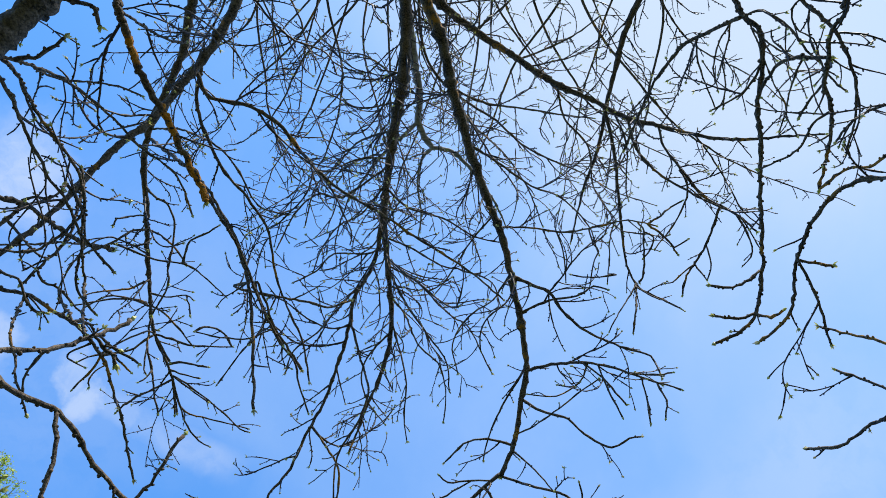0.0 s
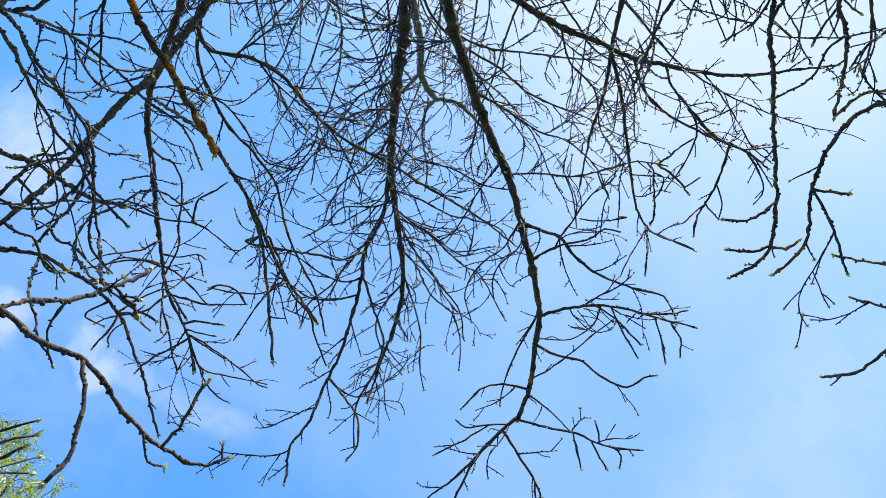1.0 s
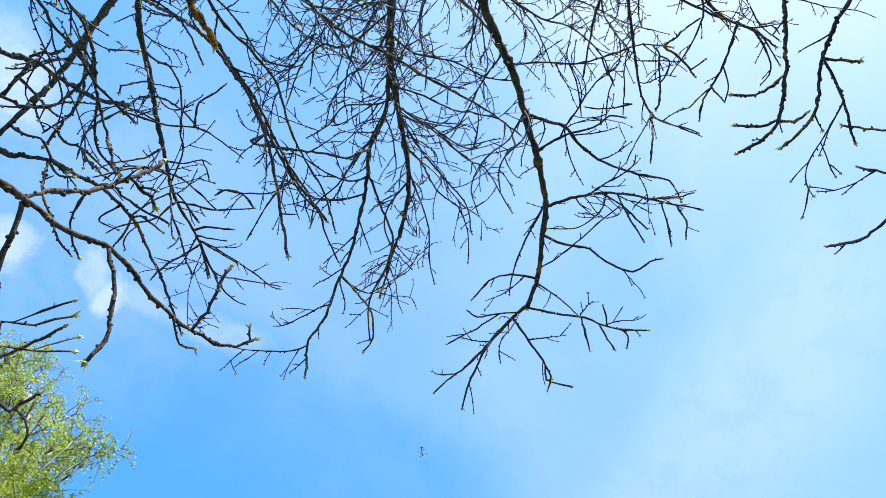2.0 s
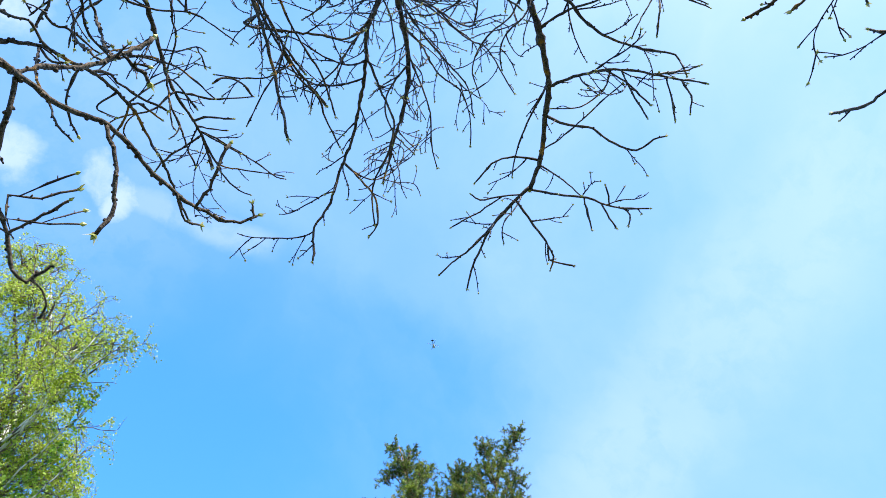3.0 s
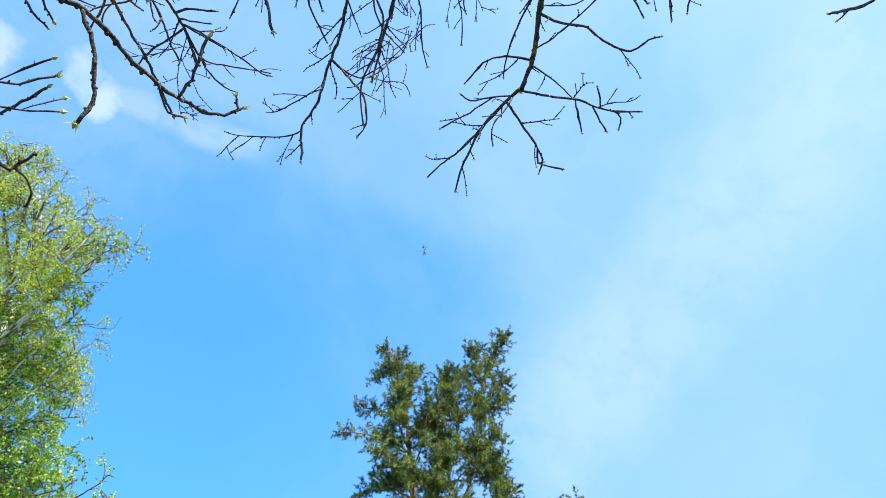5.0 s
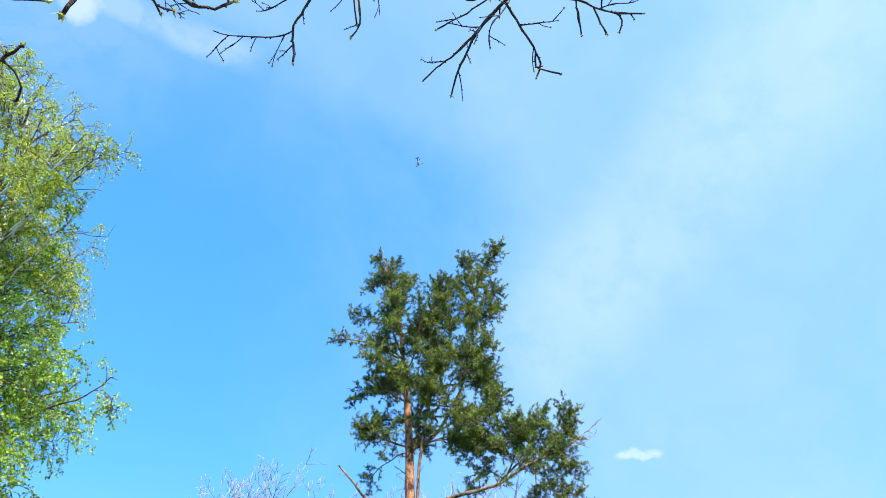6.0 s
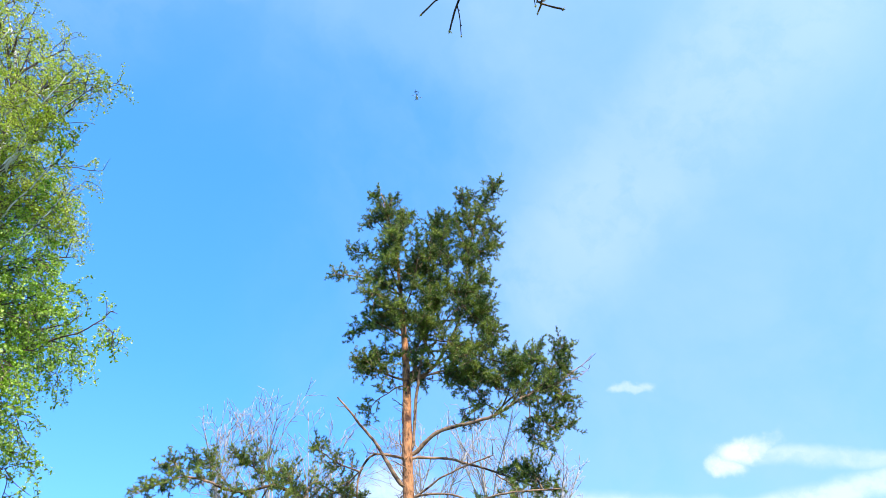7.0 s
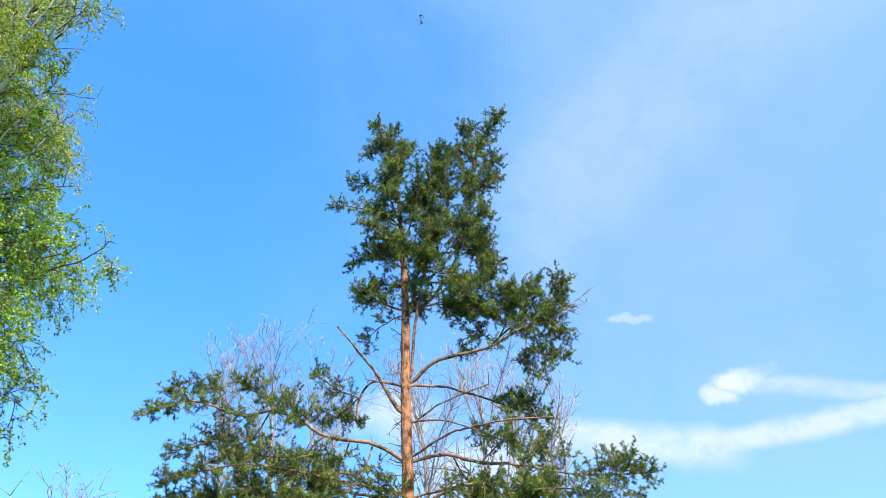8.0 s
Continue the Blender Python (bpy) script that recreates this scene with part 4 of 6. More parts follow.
limb([(-1.303, 0.982, 5.101), (-1.302, 0.950, 5.058), (-1.324, 0.926, 5.005), (-1.373, 0.914, 4.970), (-1.426, 0.911, 4.930), (-1.479, 0.912, 4.888), (-1.531, 0.912, 4.845)], 0.0068, 0.0033, dense=.2, reach=.2)
limb([(-1.151, 0.856, 4.170), (-1.189, 0.872, 4.166), (-1.224, 0.889, 4.164), (-1.228, 0.902, 4.152), (-1.214, 0.914, 4.148), (-1.174, 0.939, 4.152)], 0.0044, 0.0026, dense=.2, reach=.15)
limb([(-1.270, 1.132, 5.104), (-1.305, 1.151, 5.056), (-1.342, 1.176, 5.005), (-1.390, 1.186, 4.973), (-1.459, 1.182, 4.936), (-1.516, 1.183, 4.901), (-1.546, 1.195, 4.873)], 0.0057, 0.0034, dense=.3, reach=.2)
limb([(-1.126, 0.914, 4.183), (-1.153, 0.952, 4.187), (-1.177, 0.986, 4.193), (-1.202, 1.008, 4.174), (-1.220, 1.028, 4.159)], 0.0044, 0.0036, dense=.2, reach=.15)
limb([(-1.118, 0.948, 4.190), (-1.150, 0.970, 4.190), (-1.174, 1.001, 4.189), (-1.172, 1.025, 4.182)], 0.0027, 0.0027, dense=.2, reach=.15)
limb([(-1.286, 1.037, 5.103), (-1.278, 1.091, 5.038), (-1.264, 1.154, 4.973), (-1.244, 1.209, 4.947), (-1.228, 1.258, 4.921), (-1.214, 1.311, 4.892), (-1.200, 1.367, 4.860), (-1.174, 1.428, 4.830)], 0.0057, 0.0044, dense=.3, reach=.2)
limb([(-1.266, 1.148, 4.979), (-1.266, 1.202, 4.931), (-1.255, 1.238, 4.892), (-1.237, 1.252, 4.872)], 0.0045, 0.0033, dense=.2, reach=.15)
limb([(-1.229, 1.253, 4.924), (-1.243, 1.277, 4.886), (-1.263, 1.284, 4.851)], 0.0045, 0.0033, dense=.2, reach=.15)
limb([(-1.303, 0.982, 5.101), (-1.244, 0.983, 5.068), (-1.175, 1.016, 5.030), (-1.119, 1.071, 5.012), (-1.083, 1.107, 4.992), (-1.043, 1.146, 4.972)], 0.0057, 0.0033, dense=.3, reach=.2)
limb([(-1.221, 1.292, 5.106), (-1.156, 1.272, 5.089), (-1.090, 1.272, 5.063), (-1.003, 1.282, 5.050)], 0.0070, 0.0045, dense=.3, reach=.2)
limb([(-1.209, 1.323, 5.107), (-1.125, 1.329, 5.064), (-1.037, 1.331, 5.023)], 0.0047, 0.0034, dense=.2, reach=.2)
limb([(-1.196, 1.370, 5.104), (-1.183, 1.428, 5.076), (-1.170, 1.480, 5.049), (-1.164, 1.523, 5.022)], 0.0059, 0.0047, dense=.3, reach=.2)
limb([(-1.192, 1.358, 5.109), (-1.109, 1.420, 5.097), (-1.018, 1.483, 5.084)], 0.0047, 0.0035, dense=.3, reach=.2)
limb([(-0.715, 0.520, 3.270), (-0.701, 0.548, 3.277), (-0.690, 0.567, 3.285), (-0.680, 0.577, 3.286), (-0.676, 0.591, 3.284)], 0.0033, 0.0050, dense=.1, reach=.1, knob=1.2)
limb([(-0.703, 0.546, 3.277), (-0.684, 0.547, 3.277), (-0.664, 0.554, 3.276)], 0.0028, 0.0027, dense=.1, reach=.1, knob=1.2)
limb([(-1.147, 0.809, 4.974), (-1.165, 0.881, 4.977), (-1.196, 0.931, 4.978), (-1.224, 0.982, 4.956)], 0.0044, 0.0044, dense=.3, reach=.2)
limb([(-1.290, 0.921, 5.113), (-1.199, 0.926, 5.079), (-1.095, 0.911, 5.052), (-1.053, 0.927, 5.026)], 0.0045, 0.0033, dense=.3, reach=.2)
limb([(-1.088, 0.914, 5.047), (-1.075, 0.950, 5.028), (-1.063, 0.994, 5.007)], 0.0033, 0.0044, dense=.2, reach=.15)
limb([(-0.892, 1.194, 5.107), (-0.927, 1.116, 5.094), (-0.968, 1.080, 5.066), (-1.006, 1.064, 5.033), (-1.034, 1.074, 4.995)], 0.0045, 0.0055, dense=.2, reach=.1)
limb([(-1.078, 0.564, 3.841), (-1.024, 0.589, 3.748), (-0.961, 0.589, 3.663), (-0.942, 0.601, 3.641), (-0.919, 0.610, 3.622)], 0.0042, 0.0034, dense=.2, reach=.2, knob=1.2)
limb([(-0.923, 0.501, 3.683), (-0.852, 0.534, 3.521), (-0.781, 0.533, 3.365), (-0.753, 0.535, 3.321)], 0.0043, 0.0028, dense=.2, reach=.15, knob=1.2)
limb([(-1.163, 0.226, 3.621), (-1.142, 0.242, 3.658), (-1.126, 0.256, 3.692), (-1.102, 0.277, 3.728), (-1.078, 0.310, 3.762), (-1.058, 0.343, 3.793), (-1.029, 0.383, 3.826), (-0.998, 0.415, 3.860), (-0.965, 0.436, 3.896), (-0.950, 0.456, 3.923)], 0.0067, 0.0059, rootl=1, dense=.3, reach=.3, knob=1.2)
limb([(-1.290, 0.600, 5.128), (-1.321, 0.591, 5.042), (-1.342, 0.606, 4.955), (-1.376, 0.630, 4.916), (-1.421, 0.647, 4.872), (-1.467, 0.669, 4.826), (-1.501, 0.700, 4.782), (-1.514, 0.743, 4.745), (-1.521, 0.785, 4.710)], 0.0065, 0.0031, dense=.4, reach=.3)
limb([(-1.376, 0.630, 4.916), (-1.316, 0.655, 4.926), (-1.257, 0.683, 4.933), (-1.196, 0.707, 4.938), (-1.123, 0.721, 4.948), (-1.059, 0.731, 4.953), (-1.008, 0.759, 4.950), (-0.957, 0.799, 4.943), (-0.869, 0.882, 4.934)], 0.0054, 0.0031, dense=.4, reach=.3)
limb([(-1.290, 0.600, 5.128), (-1.211, 0.619, 5.085), (-1.144, 0.656, 5.034), (-1.105, 0.704, 5.024), (-1.078, 0.744, 5.011)], 0.0054, 0.0043, dense=.3, reach=.3)
limb([(-1.102, 0.277, 3.728), (-1.108, 0.305, 3.700), (-1.118, 0.324, 3.671), (-1.131, 0.344, 3.649), (-1.144, 0.359, 3.627), (-1.156, 0.367, 3.607)], 0.0055, 0.0040, dense=.2, reach=.2, knob=1.2)
limb([(-1.102, 0.277, 3.728), (-1.075, 0.269, 3.753), (-1.047, 0.275, 3.776), (-1.031, 0.257, 3.804)], 0.0041, 0.0035, dense=.2, reach=.2, knob=1.2)
limb([(-1.031, 0.257, 3.804), (-1.106, 0.254, 3.992), (-1.085, 0.310, 4.007), (-1.076, 0.339, 4.019), (-1.075, 0.377, 4.025), (-1.079, 0.434, 4.026), (-1.088, 0.481, 4.024), (-1.102, 0.537, 4.018), (-1.110, 0.575, 4.016), (-1.104, 0.625, 4.019), (-1.086, 0.667, 4.028), (-1.066, 0.701, 4.039)], 0.0054, 0.0040, dense=.3, reach=.25, knob=1.2)
limb([(-1.100, 0.256, 4.103), (-1.087, 0.303, 4.035), (-1.071, 0.342, 3.967), (-1.074, 0.392, 3.942), (-1.081, 0.428, 3.917), (-1.101, 0.462, 3.884), (-1.131, 0.498, 3.846), (-1.165, 0.540, 3.801)], 0.0054, 0.0044, dense=.3, reach=.25, knob=1.2)
limb([(-1.118, 0.324, 3.671), (-1.114, 0.351, 3.698), (-1.111, 0.381, 3.724), (-1.117, 0.412, 3.761), (-1.117, 0.445, 3.801), (-1.110, 0.472, 3.846)], 0.0040, 0.0029, dense=.3, reach=.2, knob=1.2)
limb([(-1.084, 0.460, 4.025), (-1.089, 0.448, 3.976), (-1.128, 0.435, 3.912), (-1.160, 0.433, 3.873), (-1.203, 0.427, 3.827), (-1.242, 0.415, 3.783)], 0.0031, 0.0029, dense=.3, reach=.2, knob=1.2)
limb([(-1.236, 0.467, 3.775), (-1.187, 0.490, 3.741), (-1.129, 0.502, 3.713), (-1.117, 0.528, 3.714), (-1.109, 0.561, 3.710), (-1.081, 0.602, 3.714)], 0.0042, 0.0035, dense=.2, reach=.2, knob=1.2)
limb([(-1.137, 0.506, 3.838), (-1.121, 0.540, 3.831), (-1.078, 0.564, 3.841), (-1.051, 0.599, 3.846), (-1.023, 0.637, 3.849)], 0.0044, 0.0029, dense=.3, reach=.2, knob=1.2)
limb([(-1.289, 0.528, 5.125), (-1.334, 0.523, 5.033), (-1.360, 0.524, 4.947), (-1.372, 0.549, 4.938)], 0.0043, 0.0043, dense=.2, reach=.2)
limb([(-1.071, 0.729, 4.952), (-1.044, 0.658, 4.927), (-1.013, 0.606, 4.899), (-0.951, 0.575, 4.897), (-0.883, 0.536, 4.896)], 0.0052, 0.0040, dense=.3, reach=.2)
limb([(-1.293, 0.851, 5.120), (-1.350, 0.875, 5.069), (-1.411, 0.883, 5.019), (-1.476, 0.879, 4.964), (-1.531, 0.890, 4.907)], 0.0057, 0.0033, dense=.4, reach=.2)
limb([(-1.286, 0.386, 5.117), (-1.229, 0.432, 5.072), (-1.162, 0.454, 5.032), (-1.141, 0.500, 5.033), (-1.128, 0.567, 5.028), (-1.136, 0.659, 5.009), (-1.151, 0.751, 4.986), (-1.146, 0.830, 4.969)], 0.0054, 0.0043, dense=.4, reach=.3)
limb([(1.500, 0.395, 4.983), (1.494, 0.481, 4.997), (1.472, 0.572, 5.015), (1.425, 0.651, 4.986), (1.376, 0.715, 4.958), (1.344, 0.764, 4.924), (1.322, 0.811, 4.886)], 0.0068, 0.0043, dense=.2, reach=.2)
limb([(1.403, 0.680, 4.973), (1.344, 0.719, 4.953), (1.286, 0.764, 4.931), (1.251, 0.768, 4.926)], 0.0044, 0.0032, dense=.1, reach=.2)
limb([(1.403, 0.680, 4.973), (1.411, 0.705, 4.917), (1.419, 0.729, 4.861)], 0.0044, 0.0032, dense=.1, reach=.2)
limb([(1.464, 0.586, 5.010), (1.467, 0.644, 4.946), (1.451, 0.689, 4.892), (1.424, 0.729, 4.859)], 0.0044, 0.0032, dense=.1, reach=.2)
limb([(1.352, 0.231, 5.146), (1.422, 0.303, 5.138), (1.501, 0.376, 5.123), (1.557, 0.405, 5.050), (1.609, 0.444, 4.975), (1.654, 0.495, 4.900)], 0.0093, 0.0044, dense=.6, reach=.3)
limb([(1.595, 0.434, 4.995), (1.634, 0.510, 4.951), (1.650, 0.573, 4.918), (1.641, 0.625, 4.900), (1.608, 0.665, 4.895)], 0.0056, 0.0033, dense=.3, reach=.2)
limb([(1.175, 0.816, 5.146), (1.142, 0.860, 5.010), (1.096, 0.903, 4.877), (1.076, 0.986, 4.824)], 0.0054, 0.0042, dense=.2, reach=.2)
limb([(1.163, 0.832, 5.096), (1.204, 0.843, 4.966), (1.242, 0.839, 4.838), (1.275, 0.854, 4.783)], 0.0043, 0.0031, dense=.2, reach=.15)
limb([(1.166, 0.828, 5.109), (1.085, 0.889, 5.004), (1.003, 0.949, 4.897), (0.971, 0.994, 4.857)], 0.0043, 0.0031, dense=.2, reach=.2)
limb([(1.068, 0.452, 4.744), (1.149, 0.505, 4.769), (1.205, 0.549, 4.804), (1.222, 0.586, 4.754)], 0.0052, 0.0051, dense=.2, reach=.15)
limb([(1.213, 0.566, 4.781), (1.259, 0.521, 4.750)], 0.0041, 0.0040, dense=.1, reach=.1)
limb([(1.030, 0.449, 4.773), (1.083, 0.500, 4.838), (1.114, 0.604, 4.902), (1.117, 0.709, 4.880), (1.104, 0.749, 4.876)], 0.0042, 0.0042, dense=.3, reach=.2)
limb([(1.083, 0.500, 4.838), (1.139, 0.528, 4.841), (1.140, 0.584, 4.859), (1.102, 0.627, 4.848)], 0.0042, 0.0041, dense=.2, reach=.15)
limb([(0.873, 0.521, 5.013), (0.892, 0.590, 4.965), (0.909, 0.618, 4.923), (0.878, 0.682, 4.899), (0.857, 0.783, 4.862), (0.809, 0.807, 4.848)], 0.0042, 0.0030, dense=.4, reach=.25)
limb([(1.068, 0.452, 4.744), (1.153, 0.411, 4.798), (1.213, 0.387, 4.859), (1.248, 0.354, 4.830)], 0.0052, 0.0041, dense=.3, reach=.2)
limb([(0.943, 0.463, 4.834), (0.945, 0.564, 4.891), (0.968, 0.663, 4.940), (0.960, 0.770, 4.920)], 0.0031, 0.0031, dense=.4, reach=.2)
limb([(0.700, 0.527, 4.961), (0.733, 0.607, 4.942), (0.749, 0.685, 4.926), (0.746, 0.757, 4.876)], 0.0042, 0.0030, dense=.3, reach=.2)
limb([(0.963, 0.731, 4.927), (1.001, 0.728, 4.916), (0.916, 0.741, 4.904), (0.831, 0.738, 4.894), (0.772, 0.725, 4.877)], 0.0042, 0.0030, dense=.3, reach=.15)


# high, thin limbs of the upper crown, fanned out from the top of the trunk
def upper_crown():
    rng = np.random.default_rng(23)
    for k in range(36):
        side = rng.uniform(-1.0, 1.1)
        start = np.array((side * 1.5, rng.uniform(-1.2, 0.1), rng.uniform(6.2, 8.2)))
        way = unit(np.array((side * 0.8 + rng.normal(0, 0.45), 1.0, rng.uniform(-0.25, 0.1))))
        line = shoot(rng, start, way, rng.uniform(0.9, 1.7), 0.09, 0.10, (0, 0, -0.05))
        limb([tuple(p) for p in line], 0.0075, 0.0028, root=1, dense=0.95, reach=0.9, buds=0.5, fine=1.1)


upper_crown()

# ---- the pine ----
PINE = np.array((-1.07, 17.0, 0.0))
pine = thing("pine_tree", "tall Scots pine with orange bark and an open dark green crown", "tree", tuple(PINE))
pine_rng = np.random.default_rng(5)


def needles(shape, rng, starts, ends, count):
    """Fine needles set all along each shoot, leaning towards its tip."""
    starts, ends = np.repeat(np.asarray(starts), count, axis=0), np.repeat(np.asarray(ends), count, axis=0)
    n, ways = len(starts), ends - starts
    along = rng.uniform(0.05, 1.0, (n, 1))
    foot = starts + ways * along
    ways /= np.linalg.norm(ways, axis=1)[:, None] + 1e-9
    spread = rng.normal(0, 1, (n, 3))
    spread -= ways * (spread * ways).sum(1)[:, None]
    spread /= np.linalg.norm(spread, axis=1)[:, None] + 1e-9
    lean = rng.uniform(0.4, 1.45, (n, 1)) * (1.1 - 0.35 * along)
    d = ways * np.cos(lean) + spread * np.sin(lean)
    w = np.cross(d, rng.normal(0, 1, (n, 3)))
    w *= 0.0058 / (np.linalg.norm(w, axis=1)[:, None] + 1e-9)
    tip = foot + d * rng.uniform(0.05, 0.085, (n, 1))
    shape.put(np.stack([foot - w, foot + w, tip], 1), np.arange(n)[:, None] * 3 + np.arange(3))


def fullness(p, size, seed=0.0, mean=0.56):
    """How thick the foliage grows round p: pads of shoots with open air between."""
    return min(1.0, max(0.0, mean + 2.0 * noise.noise(Vector((p[0] / size + seed, p[1] / size, p[2] / size * 1.5)))))


def pine_limb(points, r0, r1, leafy, thick=1.0):
    """A limb of the pine; needles from the share leafy of its length outwards."""
    rng = pine_rng
    path = curve(points, 0.12)
    n = len(path)
    path[1:-1] += np.cumsum(rng.normal(0, 0.012, (n - 2, 3)), axis=0) * np.sin(np.linspace(0, np.pi, n - 2))[:, None]
    wood, starts, ends = Shape(), [], []
    wood.tube(path, np.linspace(r0, r1, n) * (1 + rng.normal(0, 0.06, n)), 8)
    for k in range(2, n):
        if k / (n - 1) < leafy and rng.random() < 0.24:
            line = shoot(rng, path[k], beside(rng, unit(path[k] - path[k - 1]), 62), rng.uniform(0.1, 0.5), 0.08, 0.2)
            wood.tube(line, np.linspace(0.011, 0.005, len(line)), 4)
    for k in range(1, n):
        share = k / (n - 1)
        if share < leafy:
            continue
        ahead = unit(path[k] - path[k - 1])
        full = max(fullness(path[k], 0.5, 0.0, 0.6), 0.5 if share > 0.8 else 0.0)
        high = path[k, 2] > 10.3
        for _ in range(int(rng.uniform(0.6, 1.6) + full * (6.2 if high else 4.3))):
            size = rng.uniform(0.22, 0.72) * thick * (1.1 - 0.5 * share) * (0.75 + 0.45 * full)
            line = shoot(rng, path[k], beside(rng, ahead, rng.uniform(30, 85)), size, 0.09, 0.16, (0, 0, 0.2))
            wood.tube(line, np.linspace(0.011, 0.005, len(line)), 4)
            for j in range(1, len(line)):
                d = unit(line[j] - line[j - 1])
                if j == len(line) - 1:
                    starts.append(line[j - 1])
                    ends.append(line[j])
                for _ in range(rng.integers(2, 4)):
                    e = unit(beside(rng, d, rng.uniform(30, 85)) + np.array((0, 0, 0.3)))
                    starts.append(line[j])
                    ends.append(line[j] + e * rng.uniform(0.045, 0.115))
    body = part("limb", wood, PINE_LIMB, pine)
    body.location = -PINE
    if starts:
        tufts, stems = Shape(), Shape()
        stems.rods(starts, ends, 0.006, 0.003)
        needles(tufts, rng, starts, ends, 17)
        part("shoot", stems, PINE_LIMB, body, kind="stuff")
        part("foliage", tufts, NEEDLE, body, "dark green pine needles", "stuff", smooth=False)


def pine_trunk():
    pts = [(-1.0, 17.0, -0.1), (-1.02, 17.0, 2.0), (-1.07, 17.0, 4.63), (-1.08, 17.0, 6.0), (-1.1, 17.0, 8.2), (-1.07, 17.0, 10.84), (-1.13, 17.0, 12.73), (-1.28, 17.0, 15.1), (-1.49, 17.0, 16.5), (-1.76, 17.0, 17.8)]
    path = curve(pts, 0.15)
    radii = np.interp(path[:, 2], [-0.1, 0.4, 5.6, 8.2, 10.8, 12.7, 15, 18.1], [0.32, 0.23, 0.148, 0.134, 0.108, 0.075, 0.045, 0.012])
    s = Shape()
    s.tube(path - PINE, radii * (1 + pine_rng.normal(0, 0.025, len(path))), 18)
    part("trunk", s, PINE_BARK, pine, "flaking orange-brown pine trunk")


pine_trunk()
pine_limb([(-1.06, 17.00, 7.72), (-1.29, 17.00, 7.82), (-1.86, 16.85, 8.79), (-2.53, 16.70, 9.65), (-2.90, 16.70, 10.13)], 0.060, 0.020, 2.00)
pine_limb([(-1.05, 17.00, 8.52), (-0.84, 17.00, 8.61), (-0.30, 16.80, 9.00), (0.46, 16.60, 9.11), (1.19, 16.40, 9.18), (1.79, 16.20, 9.40), (2.33, 16.20, 9.62), (3.00, 16.20, 9.88)], 0.062, 0.023, 0.55)
pine_limb([(-1.29, 17.00, 13.56), (-2.31, 16.62, 13.99), (-3.08, 16.50, 14.08)], 0.031, 0.012, 0.20)
pine_limb([(-0.98, 17.00, 12.41), (-1.13, 17.00, 12.54), (-2.21, 17.38, 12.74), (-2.76, 17.50, 12.57)], 0.031, 0.012, 0.20)
pine_limb([(-1.00, 17.00, 11.36), (-1.10, 17.00, 11.48), (-1.79, 16.70, 11.35), (-2.23, 16.60, 11.02)], 0.031, 0.012, 0.25)
pine_limb([(-1.31, 17.00, 14.74), (-2.23, 17.23, 15.43), (-2.69, 17.30, 15.56)], 0.026, 0.012, 0.20)
pine_limb([(-1.49, 17.00, 15.89), (-2.01, 16.77, 16.45), (-2.18, 16.70, 16.24)], 0.021, 0.012, 0.10)
pine_limb([(-1.40, 17.00, 15.31), (-1.04, 17.30, 16.84), (-0.95, 17.40, 17.11)], 0.021, 0.012, 0.10)
pine_limb([(-1.49, 17.00, 16.25), (-1.78, 17.15, 17.51), (-2.01, 17.20, 17.85)], 0.021, 0.012, 0.00)
pine_limb([(-1.31, 17.00, 15.30), (-1.54, 16.62, 16.41), (-1.33, 16.50, 17.04)], 0.021, 0.012, 0.10)
pine_limb([(-1.13, 17.00, 12.93), (-0.69, 16.50, 13.58), (-0.56, 16.00, 14.45), (-0.60, 16.00, 14.91)], 0.026, 0.012, 0.20)
pine_limb([(-0.99, 17.00, 12.02), (-1.14, 17.00, 12.15), (-1.44, 16.40, 12.75), (-1.86, 15.80, 12.76), (-2.02, 15.80, 12.82)], 0.026, 0.012, 0.20)
pine_limb([(-1.05, 17.00, 8.71), (-0.94, 17.00, 8.80), (-0.79, 16.81, 10.37), (-0.41, 16.62, 12.25), (-0.25, 16.50, 14.39), (-0.01, 16.50, 15.98)], 0.046, 0.017, 0.35)
pine_limb([(-1.01, 17.00, 10.59), (-0.79, 17.00, 10.68), (-0.22, 17.09, 11.20), (0.55, 17.18, 12.94), (1.05, 17.27, 15.36), (1.52, 17.30, 16.79), (2.17, 17.30, 18.13)], 0.046, 0.017, 0.30)
pine_limb([(-0.25, 17.00, 15.00), (0.24, 17.30, 16.14), (0.36, 17.40, 16.86)], 0.021, 0.012, 0.10)
pine_limb([(-0.30, 17.00, 13.49), (0.70, 16.48, 13.16), (1.47, 16.30, 13.36)], 0.026, 0.012, 0.30)
pine_limb([(-0.25, 17.00, 12.48), (0.85, 17.38, 12.85), (1.29, 17.50, 13.00)], 0.026, 0.012, 0.25)
pine_limb([(-0.42, 17.00, 11.53), (0.74, 16.62, 11.24), (1.59, 16.50, 11.78)], 0.026, 0.012, 0.30)
pine_limb([(1.09, 17.00, 15.14), (1.70, 17.23, 15.98), (1.99, 17.30, 16.32)], 0.021, 0.012, 0.20)
pine_limb([(1.21, 17.00, 15.59), (1.02, 16.77, 16.84), (1.00, 16.70, 17.00)], 0.021, 0.012, 0.10)
pine_limb([(1.02, 17.00, 14.92), (1.57, 17.38, 15.41), (1.96, 17.50, 15.66)], 0.021, 0.012, 0.20)
pine_limb([(0.72, 17.00, 13.43), (1.26, 16.62, 13.96), (1.42, 16.50, 13.85)], 0.021, 0.012, 0.20)
pine_limb([(-0.44, 17.00, 11.91), (0.28, 16.25, 11.23), (0.69, 16.00, 10.52)], 0.026, 0.012, 0.20)
